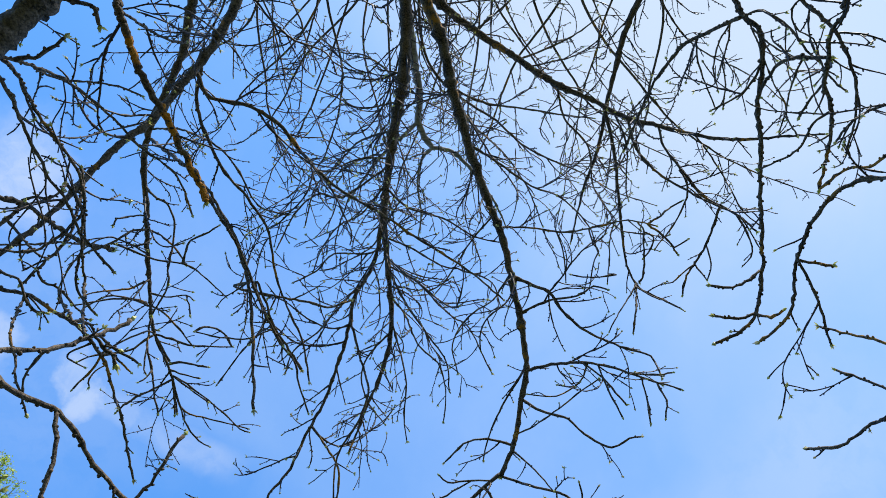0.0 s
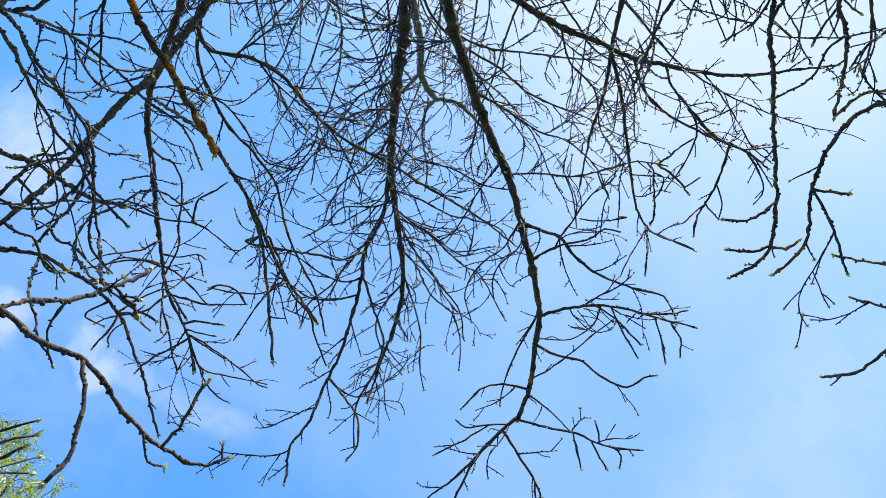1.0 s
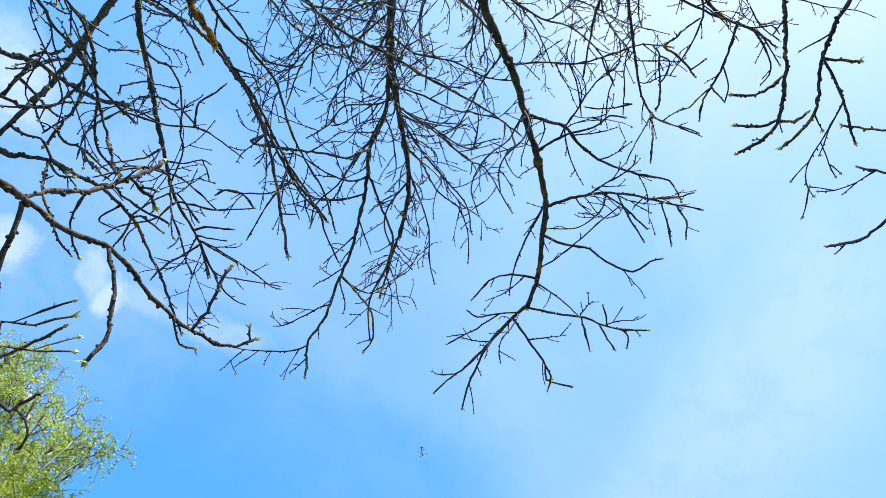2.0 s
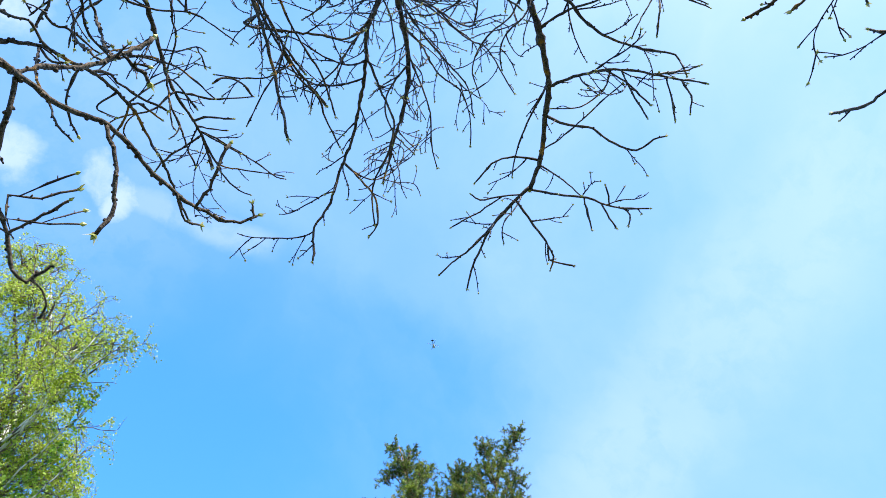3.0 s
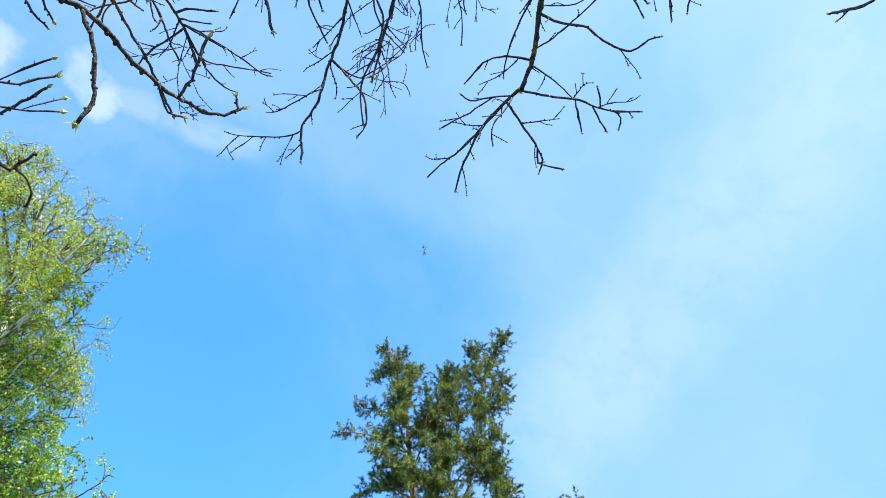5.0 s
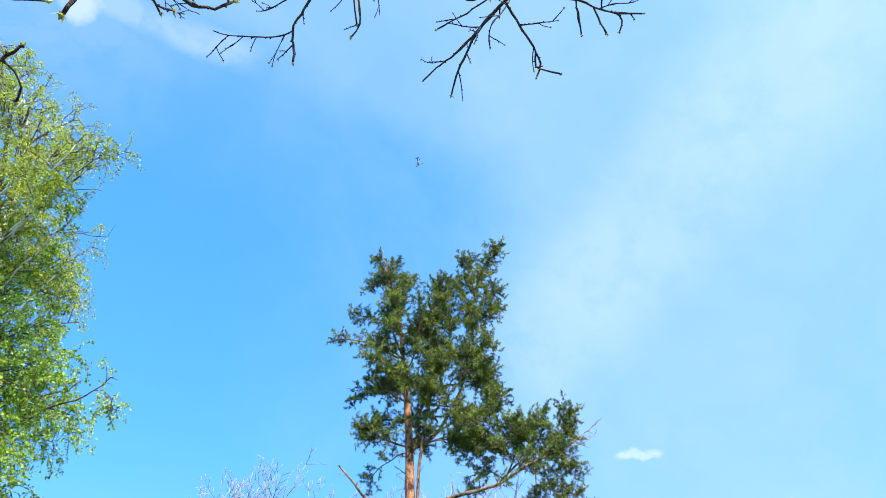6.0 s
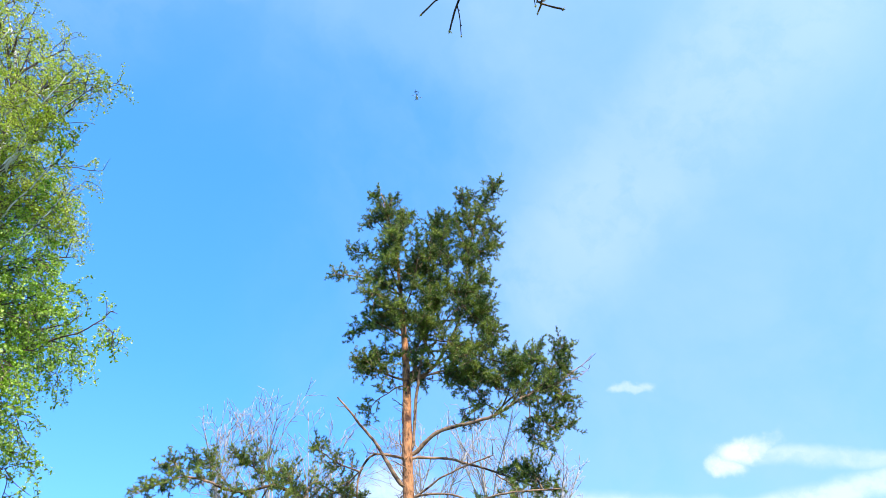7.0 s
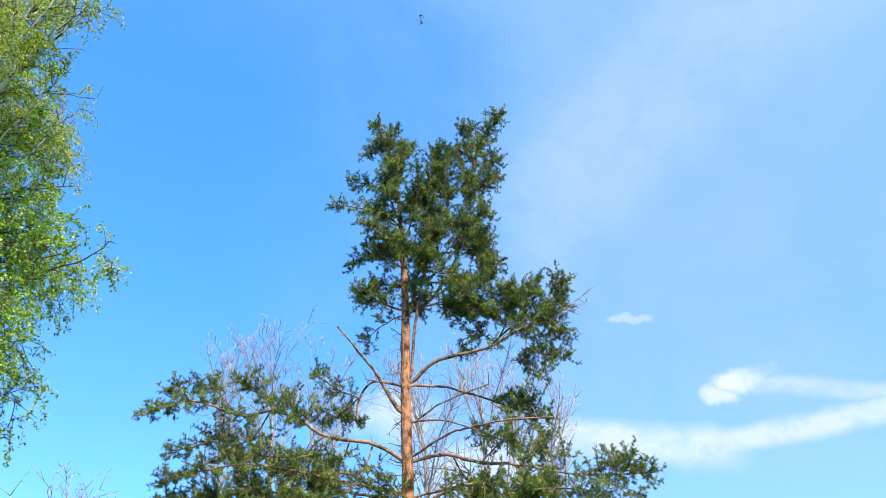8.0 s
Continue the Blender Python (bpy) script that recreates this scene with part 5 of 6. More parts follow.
pine_limb([(-1.01, 17.00, 10.55), (-0.79, 17.00, 10.64), (0.08, 16.70, 10.69), (1.14, 16.40, 10.29), (2.02, 16.40, 10.50)], 0.031, 0.012, 0.30)
pine_limb([(1.24, 17.00, 9.49), (2.11, 17.20, 10.39), (2.48, 17.40, 11.39), (2.77, 17.40, 11.65)], 0.031, 0.012, 0.35)
pine_limb([(2.04, 17.00, 9.86), (2.86, 16.80, 10.40), (3.24, 16.60, 11.07), (3.31, 16.60, 10.84)], 0.026, 0.012, 0.30)
pine_limb([(2.36, 17.00, 9.96), (2.67, 17.23, 9.18), (3.22, 17.30, 9.13)], 0.026, 0.012, 0.30)
pine_limb([(2.19, 17.00, 9.77), (2.14, 16.77, 8.85), (2.26, 16.70, 8.47)], 0.021, 0.012, 0.30)
pine_limb([(2.94, 17.00, 10.24), (3.73, 17.15, 10.72), (4.22, 17.20, 11.21)], 0.021, 0.006, 2.00)
pine_limb([(3.11, 17.00, 10.32), (3.60, 17.07, 10.42), (3.96, 17.10, 10.68)], 0.015, 0.006, 2.00)
pine_limb([(-5.43, 17.00, 7.90), (-5.57, 16.75, 7.31), (-6.14, 16.50, 6.98), (-6.83, 16.50, 6.90)], 0.026, 0.012, 0.20)
pine_limb([(-3.82, 17.00, 7.66), (-4.29, 17.23, 8.37), (-4.46, 17.30, 8.45)], 0.021, 0.012, 0.20)
pine_limb([(-4.57, 17.00, 7.97), (-5.01, 17.25, 7.44), (-5.77, 17.50, 7.12), (-6.54, 17.50, 6.68)], 0.026, 0.012, 0.25)
pine_limb([(-3.15, 17.00, 7.26), (-3.27, 16.65, 6.73), (-4.00, 16.30, 6.60), (-4.62, 16.30, 6.62)], 0.026, 0.012, 0.25)
pine_limb([(-2.50, 17.00, 7.08), (-2.82, 17.30, 6.62), (-3.48, 17.40, 6.34)], 0.026, 0.012, 0.25)
pine_limb([(-1.93, 17.00, 6.95), (-2.14, 16.55, 6.11), (-2.62, 16.40, 5.68)], 0.026, 0.012, 0.30)
pine_limb([(-6.66, 17.00, 8.31), (-6.91, 16.77, 8.55), (-7.06, 16.70, 8.53)], 0.021, 0.012, 0.10)
pine_limb([(-4.86, 17.00, 6.58), (-5.46, 17.45, 7.06), (-5.98, 17.60, 7.18)], 0.021, 0.012, 0.10)
pine_limb([(-3.67, 17.00, 7.65), (-3.48, 17.35, 8.14), (-2.93, 17.70, 7.93), (-2.38, 17.70, 7.82)], 0.021, 0.012, 0.20)
pine_limb([(0.70, 17.00, 6.35), (1.13, 16.70, 6.65), (1.38, 16.60, 6.86)], 0.021, 0.012, 0.20)
pine_limb([(1.65, 17.00, 6.23), (2.17, 17.38, 6.80), (2.40, 17.50, 7.02)], 0.021, 0.012, 0.20)
pine_limb([(1.65, 17.00, 6.22), (1.84, 16.70, 5.68), (2.28, 16.60, 5.38)], 0.021, 0.012, 0.20)
pine_limb([(2.73, 17.00, 6.04), (2.96, 17.23, 6.50), (2.84, 17.30, 6.60)], 0.021, 0.012, 0.20)
pine_limb([(3.40, 17.00, 5.93), (3.82, 16.70, 5.57), (4.31, 16.60, 5.38)], 0.021, 0.012, 0.15)
pine_limb([(3.81, 17.00, 5.94), (4.33, 17.23, 6.33), (4.58, 17.30, 6.32)], 0.021, 0.012, 0.10)
pine_limb([(1.10, 17.00, 7.88), (1.47, 16.70, 7.34), (1.53, 16.60, 6.79)], 0.021, 0.012, 0.30)
pine_limb([(2.21, 17.00, 7.40), (2.04, 17.22, 8.02), (1.95, 17.30, 8.09)], 0.021, 0.012, 0.20)
pine_limb([(0.02, 17.00, 6.59), (0.27, 17.30, 6.18), (0.53, 17.40, 5.85)], 0.021, 0.012, 0.30)
pine_limb([(1.40, 17.00, 9.56), (1.75, 16.75, 10.18), (1.87, 16.50, 10.74), (1.85, 16.50, 10.94)], 0.026, 0.012, 0.30)
pine_limb([(1.72, 17.00, 9.76), (2.34, 16.32, 10.27), (2.45, 16.10, 10.50)], 0.026, 0.012, 0.30)
pine_limb([(2.04, 17.00, 9.86), (2.72, 17.60, 10.56), (3.03, 17.80, 11.07)], 0.026, 0.012, 0.25)
pine_limb([(1.80, 17.00, 9.79), (1.71, 16.55, 9.91), (1.31, 16.40, 9.89)], 0.021, 0.012, 0.30)
pine_limb([(2.53, 17.00, 10.06), (2.99, 16.62, 9.79), (3.04, 16.50, 9.43)], 0.021, 0.012, 0.20)
pine_limb([(2.69, 17.00, 10.08), (3.21, 17.38, 10.78), (3.35, 17.50, 10.84)], 0.021, 0.012, 0.20)
pine_limb([(2.43, 17.00, 9.93), (2.46, 16.70, 9.12), (2.68, 16.60, 8.78)], 0.021, 0.012, 0.20)
pine_limb([(1.39, 17.00, 9.51), (0.96, 16.90, 9.79), (0.49, 16.80, 9.61), (0.45, 16.80, 9.36)], 0.021, 0.012, 0.40)
pine_limb([(-1.02, 17.00, 10.37), (-1.27, 17.00, 10.49), (-1.91, 17.15, 10.17), (-2.13, 17.20, 9.93)], 0.021, 0.012, 0.50)
pine_limb([(-1.08, 17.00, 6.47), (-1.23, 17.00, 6.56), (-1.92, 16.85, 6.93), (-3.09, 16.70, 7.16), (-3.72, 16.55, 7.57), (-4.40, 16.40, 7.78), (-5.20, 16.30, 7.64), (-6.38, 16.30, 8.07), (-7.48, 16.30, 7.81)], 0.057, 0.017, 0.38)
pine_limb([(-1.05, 17.00, 8.37), (-1.29, 17.00, 8.47), (-1.98, 17.20, 8.63), (-2.37, 17.40, 8.25), (-2.43, 17.40, 7.72)], 0.041, 0.023, 2.00)
pine_limb([(-2.31, 17.00, 8.18), (-2.89, 17.30, 8.56), (-3.42, 17.60, 9.03), (-3.57, 17.60, 9.08)], 0.026, 0.012, 0.10)
pine_limb([(-2.24, 17.00, 8.25), (-2.93, 17.68, 8.00), (-3.36, 17.90, 7.86)], 0.026, 0.012, 0.20)
pine_limb([(-3.15, 17.00, 7.26), (-3.91, 17.10, 6.62), (-4.60, 17.20, 6.27), (-5.35, 17.20, 6.03)], 0.031, 0.012, 0.35)
pine_limb([(-1.10, 17.00, 5.67), (-1.18, 17.00, 5.75), (-2.67, 16.55, 5.94), (-4.59, 16.10, 6.31), (-6.75, 16.10, 6.13)], 0.041, 0.012, 0.30)
pine_limb([(-1.10, 17.00, 5.43), (-1.18, 17.00, 5.52), (-3.07, 17.30, 5.95), (-5.37, 17.60, 6.00), (-7.29, 17.60, 6.01)], 0.041, 0.012, 0.30)
pine_limb([(-4.27, 17.00, 7.94), (-5.14, 16.77, 8.48), (-5.21, 16.70, 8.57)], 0.021, 0.012, 0.30)
pine_limb([(-5.43, 17.00, 7.90), (-6.22, 17.30, 8.75), (-6.72, 17.40, 9.02)], 0.021, 0.012, 0.30)
pine_limb([(-1.08, 17.00, 6.43), (-0.89, 17.00, 6.50), (-0.12, 17.05, 6.61), (0.70, 17.10, 6.38), (1.67, 17.15, 6.27), (2.76, 17.20, 6.09), (3.44, 17.20, 5.98), (4.83, 17.20, 5.96)], 0.051, 0.017, 0.50)
pine_limb([(3.26, 17.00, 5.94), (3.87, 17.00, 6.32), (4.02, 17.00, 6.34)], 0.021, 0.012, 0.20)
pine_limb([(-1.05, 17.00, 8.37), (-0.84, 17.00, 8.45), (0.11, 17.19, 8.34), (1.13, 17.38, 8.02), (2.27, 17.50, 7.57), (2.60, 17.50, 7.62)], 0.041, 0.017, 0.60)
pine_limb([(-1.07, 17.00, 7.42), (-0.86, 17.00, 7.50), (-0.19, 16.70, 7.87), (1.05, 16.60, 8.21)], 0.031, 0.017, 2.00)
pine_limb([(-1.08, 17.00, 6.57), (-0.88, 17.00, 6.64), (0.05, 16.60, 7.03), (1.14, 16.20, 7.02), (2.49, 16.20, 7.14)], 0.036, 0.017, 2.00)
pine_limb([(-1.07, 17.00, 7.42), (-0.79, 17.00, 7.49), (-0.08, 17.30, 7.56), (0.63, 17.60, 7.32), (1.71, 17.60, 6.87)], 0.031, 0.017, 0.60)
pine_limb([(-1.10, 17.00, 5.56), (-0.91, 17.00, 5.63), (-0.02, 16.70, 5.71), (1.29, 16.40, 5.66), (2.39, 16.40, 5.41)], 0.036, 0.012, 0.25)
pine_limb([(-1.10, 17.00, 5.37), (-0.91, 17.00, 5.44), (0.37, 17.20, 5.55), (2.13, 17.40, 5.30), (4.11, 17.40, 5.26)], 0.036, 0.012, 0.25)
pine_limb([(-1.10, 17.00, 5.56), (-1.11, 17.00, 5.64), (-1.58, 16.32, 5.76), (-1.93, 16.10, 5.94)], 0.026, 0.012, 0.20)
pine_limb([(-1.10, 17.00, 5.31), (-1.18, 17.00, 5.39), (-2.20, 17.10, 5.46), (-4.09, 17.20, 5.19), (-6.14, 17.20, 4.89)], 0.041, 0.012, 0.25)
pine_limb([(-1.10, 17.00, 5.18), (-0.98, 17.00, 5.25), (0.73, 16.85, 5.01), (2.31, 16.80, 4.52)], 0.041, 0.012, 0.25)


for points in ([(-0.30, 16.9, 11.6), (0.1, 16.6, 12.2), (0.5, 16.4, 12.5), (0.95, 16.3, 12.6)],
               [(-0.35, 16.9, 12.3), (0.05, 16.7, 13.2), (0.3, 16.5, 13.9), (0.35, 16.4, 14.4)],
               [(0.45, 17.1, 12.8), (0.75, 16.8, 13.6), (0.95, 16.6, 14.3), (0.9, 16.5, 14.8)],
               [(-0.25, 16.7, 13.9), (0.15, 16.5, 14.6), (0.2, 16.4, 15.2)],
               [(-0.5, 17.0, 10.9), (0.2, 16.6, 11.1), (0.9, 16.5, 11.3), (1.4, 16.5, 11.3)],
               [(-0.6, 16.9, 10.7), (0.1, 16.6, 10.6), (0.8, 16.5, 10.5), (1.2, 16.4, 10.2)],
               [(0.6, 16.6, 11.2), (1.1, 16.5, 10.9), (1.6, 16.4, 10.6), (1.9, 16.3, 10.3)],
               [(0.3, 16.7, 10.8), (0.6, 16.5, 10.3), (0.9, 16.4, 9.8)],
               [(-0.9, 16.9, 11.2), (-0.6, 16.4, 11.6), (-0.5, 16.0, 12.0)],
               [(1.0, 17.1, 15.0), (0.8, 16.9, 15.6), (0.75, 16.8, 16.1)],
               [(0.5, 17.1, 12.9), (1.0, 17.2, 12.7), (1.45, 17.2, 12.5)]):
    pine_limb(points, 0.024, 0.011, 0.25)


def pine_filling():
    """Limbs of the crown that point towards and away from the open side."""
    rng = np.random.default_rng(17)
    for k in range(20):
        z = rng.uniform(10.9, 15.6)
        x0 = np.interp(z, [10.8, 12.7, 15.1, 17.2], [-1.07, -1.13, -1.28, -1.6])
        x0 += rng.choice([0.0, 1.1, 2.2], p=[0.6, 0.22, 0.18]) * np.interp(z, [10.8, 13], [0.6, 1.0])
        a = rng.normal(-math.pi / 2, 0.7) + (math.pi if k % 3 == 2 else 0)
        far = rng.uniform(0.6, 1.5) * np.interp(z, [10.8, 14, 17.4], [1.15, 1.0, 0.6])
        out = np.array((math.cos(a), math.sin(a), 0.0)) * far
        foot = np.array((x0, 17.0, z - 0.3))
        pts = [foot, foot + out * 0.5 + np.array((0, 0, 0.12)), foot + out + np.array((0, 0, rng.uniform(0.1, 0.5)))]
        pine_limb([tuple(p) for p in pts], 0.035, 0.012, 0.25)
    for k in range(12):
        z, side = rng.uniform(3.2, 5.4), rng.choice([-1, 1])
        a = (0 if side > 0 else math.pi) + rng.normal(0, 0.55)
        far = rng.uniform(2.5, 5.5) if side < 0 else rng.uniform(2.0, 4.8)
        out = np.array((math.cos(a), math.sin(a), 0.0)) * far
        foot = np.array((-1.07, 17.0, z))
        pts = [foot, foot + out * 0.4 + np.array((0, 0, 0.2 + rng.normal(0, 0.3))), foot + out * 0.75 + np.array((0, 0, 0.2 + rng.normal(0, 0.3))), foot + out + np.array((0, 0, rng.uniform(0, 0.9)))]
        pine_limb([tuple(p) for p in pts], 0.05, 0.012, 0.4)


pine_filling()


def pine_dead_twigs():
    """Short dead branches and stubs on the bare middle of the trunk."""
    rng = np.random.default_rng(77)
    for k in range(22):
        z = rng.uniform(5.2, 11.2)
        start = np.array((-1.08, 17.0, z))
        out = unit(np.array((rng.normal(0, 1), rng.normal(-0.3, 0.7), rng.uniform(-0.1, 0.6))))
        line = shoot(rng, start, out, rng.uniform(0.35, 1.3), 0.1, 0.16, (0, 0, 0.1))
        s = Shape()
        s.tube(line, np.linspace(0.02, 0.006, len(line)), 5)
        for j in range(2, len(line)):
            if rng.random() < 0.5:
                twig = shoot(rng, line[j], beside(rng, unit(line[j] - line[j - 1]), 50), rng.uniform(0.1, 0.4), 0.07, 0.2)
                s.tube(twig, np.linspace(0.009, 0.005, len(twig)), 3)
        part("dead_branch", s, PINE_LIMB, pine, "bare dead branch").location = -PINE


pine_dead_twigs()

# ---- the birch ----
BIRCH = np.array((-8.2, 8.6, 0.0))
birch = thing("birch_tree", "tall birch in fresh light green leaf with white stems", "tree", tuple(BIRCH + np.array((0.22, 0, 0))))
birch_rng = np.random.default_rng(9)


def leaves(shape, rng, at, size):
    """Small pointed leaves, folded along the middle, that hang at all angles."""
    at = np.asarray(at)
    n = len(at)
    d = rng.normal(0, 1, (n, 3)) + np.array((0, 0, -0.7))
    d /= np.linalg.norm(d, axis=1)[:, None]
    w = np.cross(d, rng.normal(0, 1, (n, 3)))
    w /= np.linalg.norm(w, axis=1)[:, None] + 1e-9
    up = np.cross(d, w) * 0.12
    long = size * rng.uniform(0.55, 1.2, (n, 1))
    verts = np.stack([at, at + (d * 0.32 + w * 0.36 + up) * long, at + d * long, at + (d * 0.32 - w * 0.36 + up) * long], 1)
    shape.put(verts, (np.arange(n)[:, None, None] * 4 + np.array([(0, 1, 2), (0, 2, 3)])).reshape(-1, 3))


def birch_limb(points, r0, r1, white=True, leafy=0.25, lush=1.0, reach=1.0):
    """A limb of the birch with side branches, drooping twigs and bunches of leaves."""
    rng = birch_rng
    path = curve(points, 0.15)
    n = len(path)
    wood, twigs, at = Shape(), Shape(), []
    path[1:-1] += rng.normal(0, 0.012, (n - 2, 3))
    wood.tube(path, np.linspace(r0, r1, n), 8)
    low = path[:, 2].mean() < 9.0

    def hang(start, way, length, full):
        line = shoot(rng, start, way, length, 0.055, 0.09, (0, 0, -0.6))
        twigs.tube(line, np.linspace(0.0048, 0.0024, len(line)), 3)
        for j in range(1, len(line)):
            if rng.random() < 0.4 + 0.6 * full:
                bunch = line[j] + rng.normal(0, 0.012, 3)
                for _ in range(rng.integers(3, 10) if low else rng.integers(3, 9)):
                    at.append(bunch + rng.normal(0, 0.026, 3))

    for k in range(1, n):
        share = k / (n - 1)
        if share < leafy:
            continue
        ahead = unit(path[k] - path[k - 1])
        full = fullness(path[k], 0.62, 7.0, 0.56)
        for _ in range(int(rng.random() + 0.3 + 1.3 * full)):
            size = rng.uniform(0.35, 0.9) * (1.15 - 0.5 * share) * reach
            line = shoot(rng, path[k], beside(rng, ahead, rng.uniform(30, 65)), size, 0.08, 0.10, (0, 0, 0.1))
            twigs.tube(line, np.linspace(0.009, 0.004, len(line)), 4)
            for j in range(1, len(line)):
                here = fullness(line[j], 0.5, 7.0, 0.54) * lush
                for _ in range(int(rng.random() + 0.1 + 1.2 * here)):
                    hang(line[j], beside(rng, unit(line[j] - line[j - 1]), 55), (rng.uniform(0.18, 0.45) + 0.4 * here * rng.random()) * (0.4 + 0.6 * reach), here)
        if rng.random() < 0.6 * lush * full:
            hang(path[k], beside(rng, ahead, 60), rng.uniform(0.2, 0.6) * reach, full)
    body = part("limb", wood, BIRCH_BARK if white else BIRCH_TWIG, birch)
    body.location = -BIRCH
    if twigs.count:
        part("spray", twigs, BIRCH_TWIG, body, "fine drooping purple-brown birch twigs", kind="stuff")
    if at:
        green = Shape()
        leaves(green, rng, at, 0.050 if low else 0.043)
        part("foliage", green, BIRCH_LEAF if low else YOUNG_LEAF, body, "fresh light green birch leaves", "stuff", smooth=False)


def birch_trunk():
    path = curve([(-8.2, 8.6, -0.1), (-8.2, 8.6, 3.0), (-8.1, 8.5, 7.0), (-8.1, 8.5, 11.5), (-8.4, 8.2, 13.6), (-8.85, 7.8, 15.0)], 0.2)
    s = Shape()
    s.tube(path - BIRCH, np.interp(path[:, 2], [-0.1, 0.4, 5, 11, 15.0], [0.28, 0.18, 0.14, 0.06, 0.012]), 14)
    part("trunk", s, BIRCH_BARK, birch, "white papery birch trunk")


def birch_crown():
    rng = np.random.default_rng(31)
    reach = lambda z: np.interp(z, [4.5, 6, 7.5, 8.6, 10, 12, 13, 14, 15, 16, 16.6], [1.8, 2.2, 2.3, 2.1, 1.85, 1.5, 1.25, 1.05, 1.0, 0.7, 0.3])
    for k in range(100):
        z = 4.2 + 10.3 * (k + rng.random()) / 100
        a = k * 2.399 + rng.normal(0, 0.25)
        if z > 10.5 and rng.random() < 0.3:
            continue
        rise = rng.uniform(0.5, 1.1)
        far = reach(z + rise * 0.6) * rng.uniform(0.7, 1.02)
        out = np.array((math.cos(a), math.sin(a), 0))
        lean = np.clip((z - 12.5) / 3, 0, 1)
        foot = np.array((-8.1 - 0.85 * lean, 8.5 - 0.8 * lean, z - 0.3))
        pts = [foot, foot + out * far * 0.35 + np.array((0, 0, rise * 0.55)), foot + out * far * 0.7 + np.array((0, 0, rise * 0.95)), foot + out * far + np.array((0, 0, rise))]
        birch_limb([tuple(p) for p in pts], 0.028, 0.007, white=k % 4 == 0, lush=float(np.interp(z, [6, 11], [0.78, 0.7])))

    # the lower crown is fuller on its open, sunlit side
    for k in range(34):
        z = rng.uniform(4.4, 10.2)
        a = rng.normal(-0.45, 0.65)
        far = reach(z + 0.5) * rng.uniform(0.65, 0.98)
        out, foot = np.array((math.cos(a), math.sin(a), 0)), np.array((-8.1, 8.5, z - 0.2))
        pts = [foot, foot + out * far * 0.4 + np.array((0, 0, 0.45)), foot + out * far * 0.75 + np.array((0, 0, 0.65)), foot + out * far + np.array((0, 0, 0.55))]
        birch_limb([tuple(p) for p in pts], 0.025, 0.007, white=False, leafy=0.4)


birch_trunk()
birch_crown()
birch_limb([(-8.22, 8.5, 6.4), (-7.52, 8.7, 6.95), (-6.85, 8.9, 7.23), (-6.39, 8.9, 7.31), (-6.08, 8.9, 7.43), (-5.75, 8.9, 7.51), (-5.57, 8.9, 7.63), (-5.43, 8.9, 7.81), (-5.32, 8.9, 7.86)], 0.026, 0.007, white=False, leafy=0.84, reach=0.3)
birch_limb([(-7.52, 8.7, 6.95), (-6.82, 8.85, 7.45), (-6.37, 8.9, 7.62), (-6.09, 8.9, 7.63), (-5.90, 8.9, 7.76), (-5.80, 8.9, 7.86)], 0.016, 0.006, white=False, leafy=0.8, reach=0.25)
birch_limb([(-5.57, 8.9, 7.63), (-5.40, 8.9, 7.60), (-5.24, 8.9, 7.45), (-5.20, 8.9, 7.32)], 0.007, 0.004, white=False, leafy=0.3, reach=0.22)
birch_limb([(-8.32, 8.4, 9.6), (-7.92, 7.5, 10.8), (-7.58, 6.8, 11.66), (-7.26, 6.6, 11.85), (-7.10, 6.5, 12.05)], 0.028, 0.010, leafy=0.5)
birch_limb([(-8.32, 8.4, 9.8), (-7.82, 7.6, 10.55), (-7.35, 7.1, 10.76), (-6.91, 7.0, 10.78), (-6.36, 6.9, 10.75)], 0.03, 0.010, leafy=0.5)
birch_limb([(-8.32, 8.4, 8.4), (-7.72, 7.95, 9.1), (-7.09, 7.6, 9.54), (-6.70, 7.35, 9.75), (-6.31, 7.15, 10.01), (-5.79, 6.9, 10.35), (-5.59, 6.85, 10.48), (-5.40, 6.8, 10.62)], 0.034, 0.010, leafy=0.58, lush=0.9, reach=1.0)
birch_limb([(-7.9, 7.9, 11.4), (-8.12, 6.95, 12.53), (-8.48, 6.70, 13.79), (-8.31, 6.60, 14.20)], 0.022, 0.006, white=False, leafy=0.4, lush=0.9, reach=0.75)
birch_limb([(-7.9, 7.9, 11.3), (-7.67, 6.95, 12.45), (-7.50, 6.70, 13.19)], 0.022, 0.006, white=False, leafy=0.4, lush=0.9, reach=0.75)
birch_limb([(-7.9, 7.9, 11.3), (-7.67, 6.95, 12.45), (-7.67, 6.70, 12.45), (-8.31, 6.60, 14.20)], 0.022, 0.006, white=False, leafy=0.4, lush=0.9, reach=0.75)
birch_limb([(-7.9, 7.9, 10.4), (-6.95, 6.95, 11.46), (-6.87, 6.70, 12.12)], 0.022, 0.006, white=False, leafy=0.4, lush=0.9, reach=0.75)
birch_limb([(-7.9, 7.9, 11.4), (-8.12, 6.95, 12.53), (-7.67, 6.70, 12.45), (-7.50, 6.60, 13.19)], 0.022, 0.006, white=False, leafy=0.4, lush=0.9, reach=0.75)
birch_limb([(-7.9, 7.9, 11.4), (-8.12, 6.95, 12.53), (-8.48, 6.70, 13.79)], 0.022, 0.006, white=False, leafy=0.4, lush=0.9, reach=0.75)
birch_limb([(-8.1, 8.4, 8.6), (-7.4, 7.3, 9.9), (-6.7, 6.9, 10.4), (-6.2, 6.7, 10.7)], 0.035, 0.012, leafy=0.4)
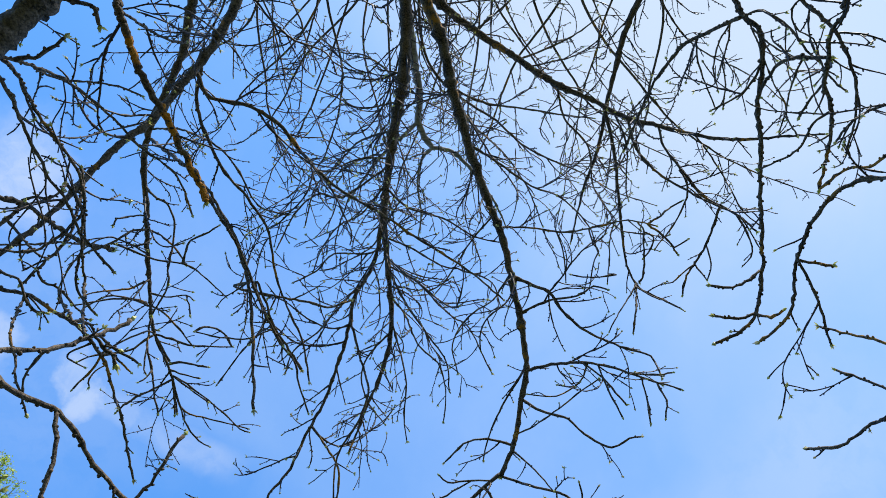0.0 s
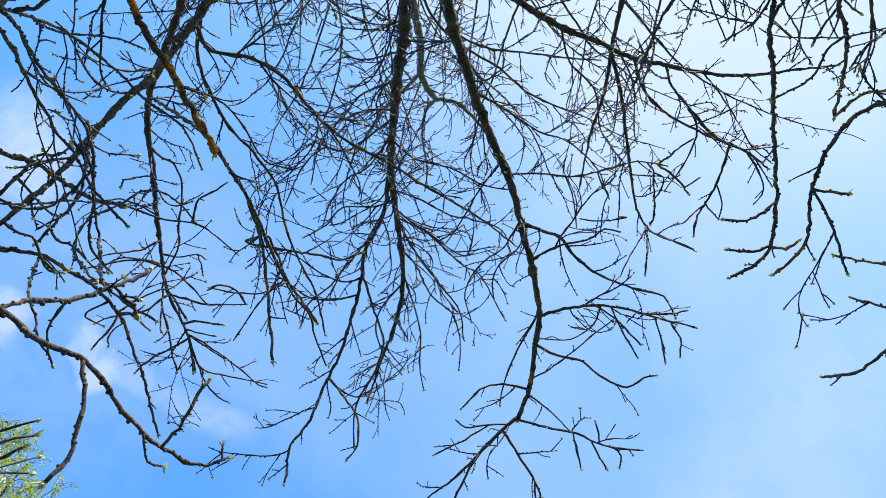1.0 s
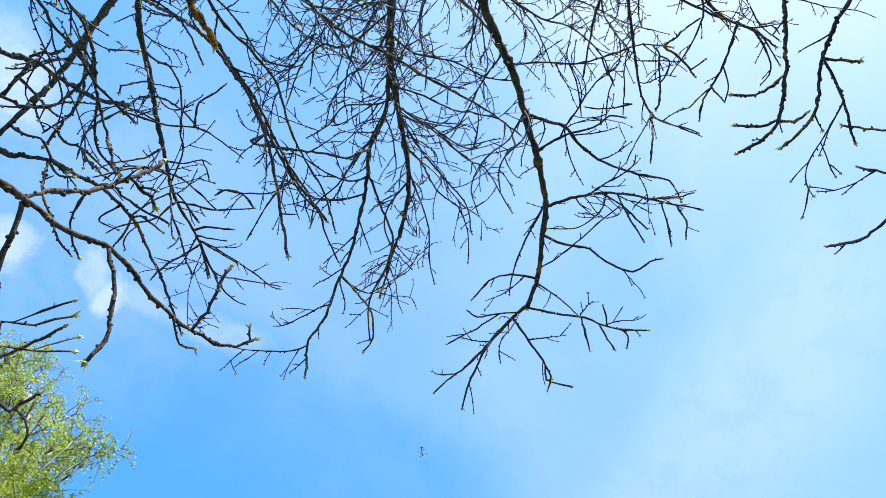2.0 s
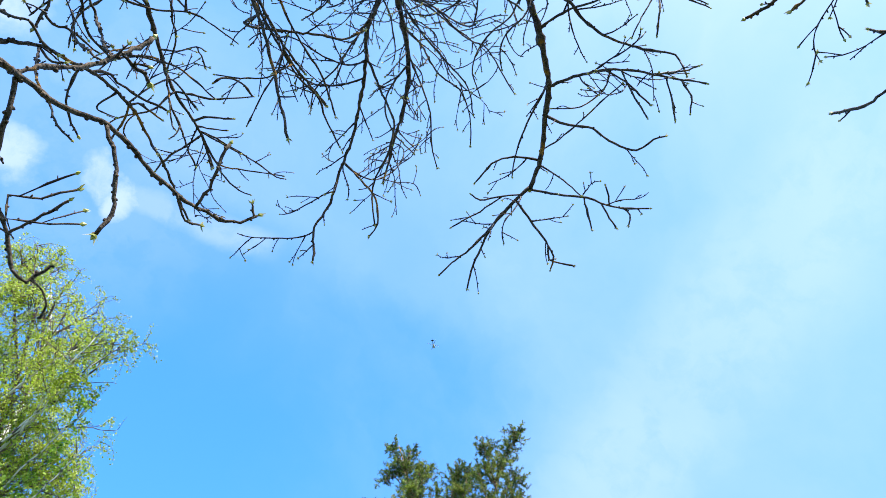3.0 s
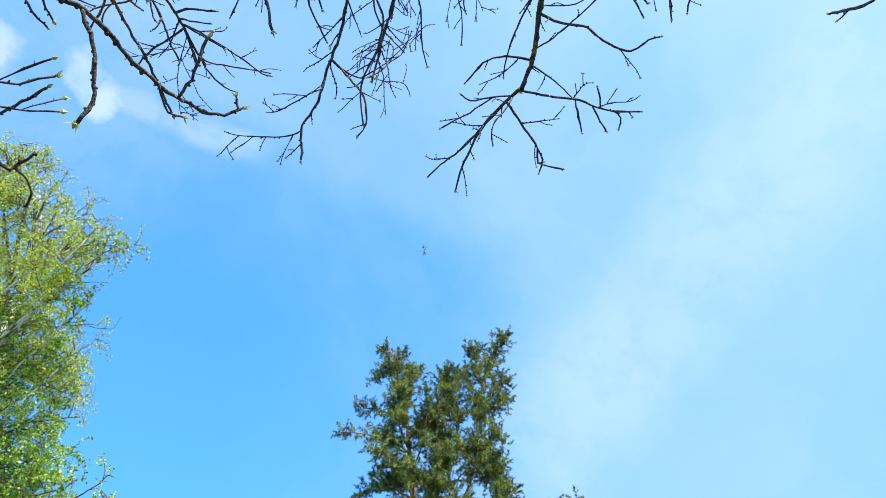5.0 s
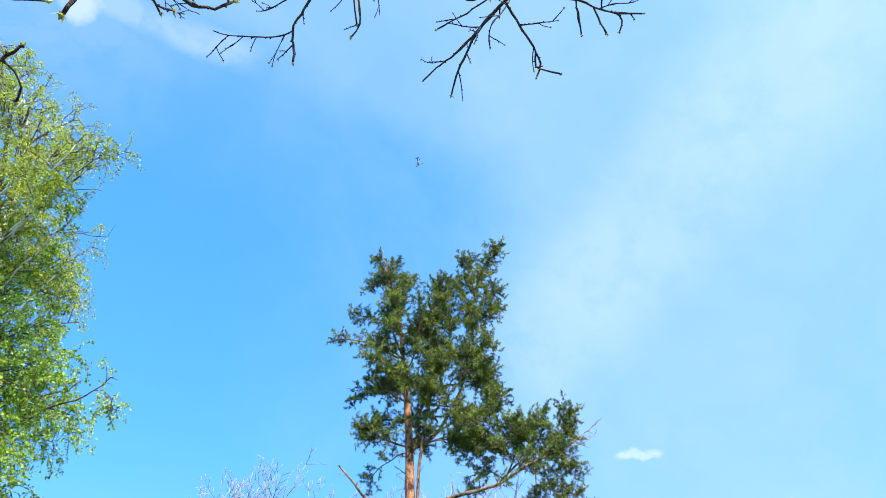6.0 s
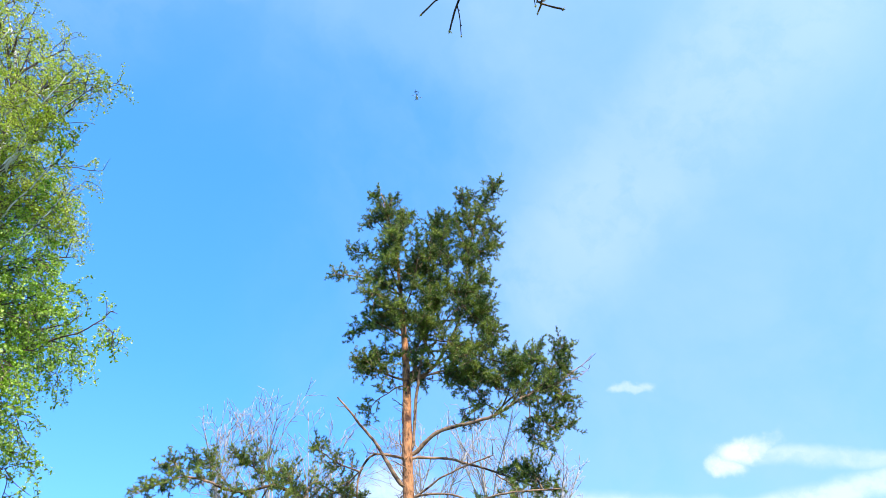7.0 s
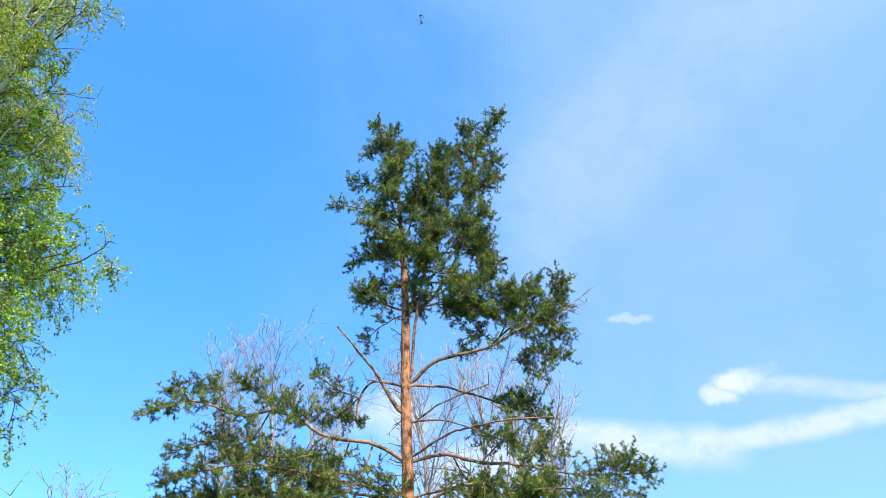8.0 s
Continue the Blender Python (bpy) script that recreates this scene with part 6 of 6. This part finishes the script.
birch_limb([(-7.34, 7.43, 8.73), (-6.5, 7.1, 9.6), (-5.8, 6.8, 10.3), (-5.4, 6.65, 10.5)], 0.018, 0.007, leafy=0.45, lush=0.8, reach=0.8)
birch_limb([(-6.71, 7.32, 9.43), (-6.2, 6.8, 10.15), (-5.75, 6.5, 10.65)], 0.018, 0.007, leafy=0.35, lush=0.8, reach=0.8)
birch_limb([(-7.9, 8.4, 7.6), (-6.9, 7.8, 8.8), (-6.1, 7.4, 9.6), (-5.65, 7.2, 9.95)], 0.02, 0.007, leafy=0.4, lush=0.8, reach=0.6)
birch_limb([(-7.9, 8.4, 6.8), (-6.8, 8.0, 8.15), (-6.1, 7.7, 8.9), (-5.75, 7.5, 9.3)], 0.018, 0.007, leafy=0.4, lush=0.8, reach=0.6)


# ---- leafless trees behind ----
def far_tree(x, y, height, spread, seed, group):
    rng = np.random.default_rng(seed)
    foot = np.array((x, y, -0.1))
    tree = thing("leafless_tree", "distant leafless tree with fine pale upright twigs", "tree", tuple(foot), group)
    trunk = curve([(0, 0, 0), (*rng.normal(0, 0.1, 2), height * 0.25), (*rng.normal(0, 0.14, 2), height * 0.5), (*rng.normal(0, 0.2, 2), height * 0.8)], 0.5)
    wood = Shape()
    wood.tube(trunk, np.linspace(0.22, 0.05, len(trunk)), 9)
    part("trunk", wood, PALE_TWIG, tree)

    def grow(shape, start, way, length, r, level):
        line = shoot(rng, start, way, length, (0.5, 0.34, 0.24)[level], 0.075, (0, 0, (0.2, 0.24, 0.16)[level]))
        shape.tube(line, np.linspace(r, max(0.012, r * 0.38), len(line)), 5 if level < 1 else 3)
        if level < 2:
            for k in range(1, len(line)):
                size = min(length * rng.uniform(0.25, 0.6), rng.uniform(0.5, 1.9)) * (1.15 - 0.5 * k / len(line))
                for _ in range(1 if level else 2):
                    if size > 0.25 and rng.random() < 0.8:
                        grow(shape, line[k], beside(rng, unit(line[k] - line[k - 1]), rng.uniform(25, 55)), size, max(0.012, r * 0.42), level + 1)

    for k in [*range(int(len(trunk) * 0.45), len(trunk), 2), *[len(trunk) - 1 - j for j in range(5)]]:
        share = k / len(trunk)
        length = min(height * 1.04 - trunk[k, 2], 6.5) * rng.uniform(0.8, 1.05)
        crown = Shape()
        grow(crown, trunk[k], beside(rng, np.array((0, 0, 1.0)), rng.uniform(6, 9 + 6 * spread)), length, 0.075 * (1.35 - share), 0)
        part("branch", crown, PALE_TWIG, tree)


for n, (x, y, height, spread) in enumerate([(-8.5, 32.5, 17.5, 2.2), (-11.2, 33.0, 17.2, 1.0), (-6.6, 33.5, 16.6, 1.6), (-1.1, 33.0, 16.6, 1.8), (1.4, 32.0, 16.2, 2.2), (3.2, 33.0, 15.3, 1.8), (5.0, 34.0, 13.9, 1.2), (-17.2, 32.0, 10.6, 1.2)]):
    far_tree(x, y, height, spread, 40 + n, "leafless trees behind the pine")


# ---- the helicopter high above ----
def helicopter(place, heading):
    white, dark = paint("white_aircraft_paint", (0.75, 0.76, 0.78), 0.35), paint("dark_blue_paint", (0.02, 0.03, 0.07), 0.35)
    craft = thing("helicopter", "small white and dark blue helicopter flying high overhead", "helicopter", place)
    craft.rotation_euler = (0, 0, heading)
    hull = Shape()
    x = np.linspace(-2.6, 2.7, 15)
    path = np.stack([x, 0 * x, 0.12 * x], -1)
    hull.tube(path, np.interp(x, [-2.6, -1.6, 0, 1.4, 2.3, 2.7], [0.45, 0.85, 1.1, 1.0, 0.6, 0.15]), 14)
    part("fuselage", hull, white, craft)
    boom = Shape()
    boom.tube([(-2.4, 0, 0), (-4.5, 0, 0.3), (-7.2, 0, 0.6)], [0.42, 0.28, 0.18], 10)
    part("tail_boom", boom, dark, craft, "dark blue tail boom")
    for name, low, high in (("tail_fin", (-7.6, -0.07, 0.1), (-6.7, 0.07, 2.1)), ("stabiliser", (-6.3, -1.5, 0.42), (-5.5, 1.5, 0.54))):
        bm = bmesh.new()
        bmesh.ops.create_cube(bm, size=1)
        for v in bm.verts:
            v.co = Vector([(a + b) / 2 + c * (b - a) for a, b, c in zip(low, high, v.co)])
        bmesh.ops.bevel(bm, geom=bm.edges[:], offset=0.03, segments=1)
        data = bpy.data.meshes.new(name)
        bm.to_mesh(data)
        bm.free()
        data.materials.append(dark)
        new(name, data).parent = craft
    mast = Shape()
    mast.tube([(0, 0, 0.9), (0, 0, 1.5), (0, 0, 1.75)], [0.3, 0.16, 0.14], 10)
    part("rotor_mast", mast, dark, craft)
    for k in range(4):
        blade, a = Shape(), radians(28 + 90 * k)
        out, side = np.array((math.cos(a), math.sin(a), 0.01)), np.array((-math.sin(a), math.cos(a), 0)) * 0.16
        lo, hi, t = np.array((0, 0, 1.65)) + out * 0.15, np.array((0, 0, 1.68)) + out * 5.4, np.array((0, 0, 0.05))
        blade.put([lo - side, lo + side, hi + side, hi - side, lo - side + t, lo + side + t, hi + side + t, hi - side + t],
                  [(0, 3, 2, 1), (4, 5, 6, 7), (0, 1, 5, 4), (1, 2, 6, 5), (2, 3, 7, 6), (3, 0, 4, 7)])
        part("rotor_blade", blade, dark, craft, smooth=False)
    for y in (-0.95, 0.95):
        skid = Shape()
        skid.tube([(-1.6, y, -1.35), (0, y, -1.4), (1.7, y, -1.38), (2.1, y, -1.15)], [0.06] * 4, 8)
        for x0 in (-0.8, 1.0):
            skid.tube([(x0, y, -1.38), (x0, y * 0.8, -0.95), (x0, y * 0.6, -0.6)], [0.05] * 3, 6)
        part("skid", skid, dark, craft)


helicopter((-7.6, 373.0, 470.0), radians(85))
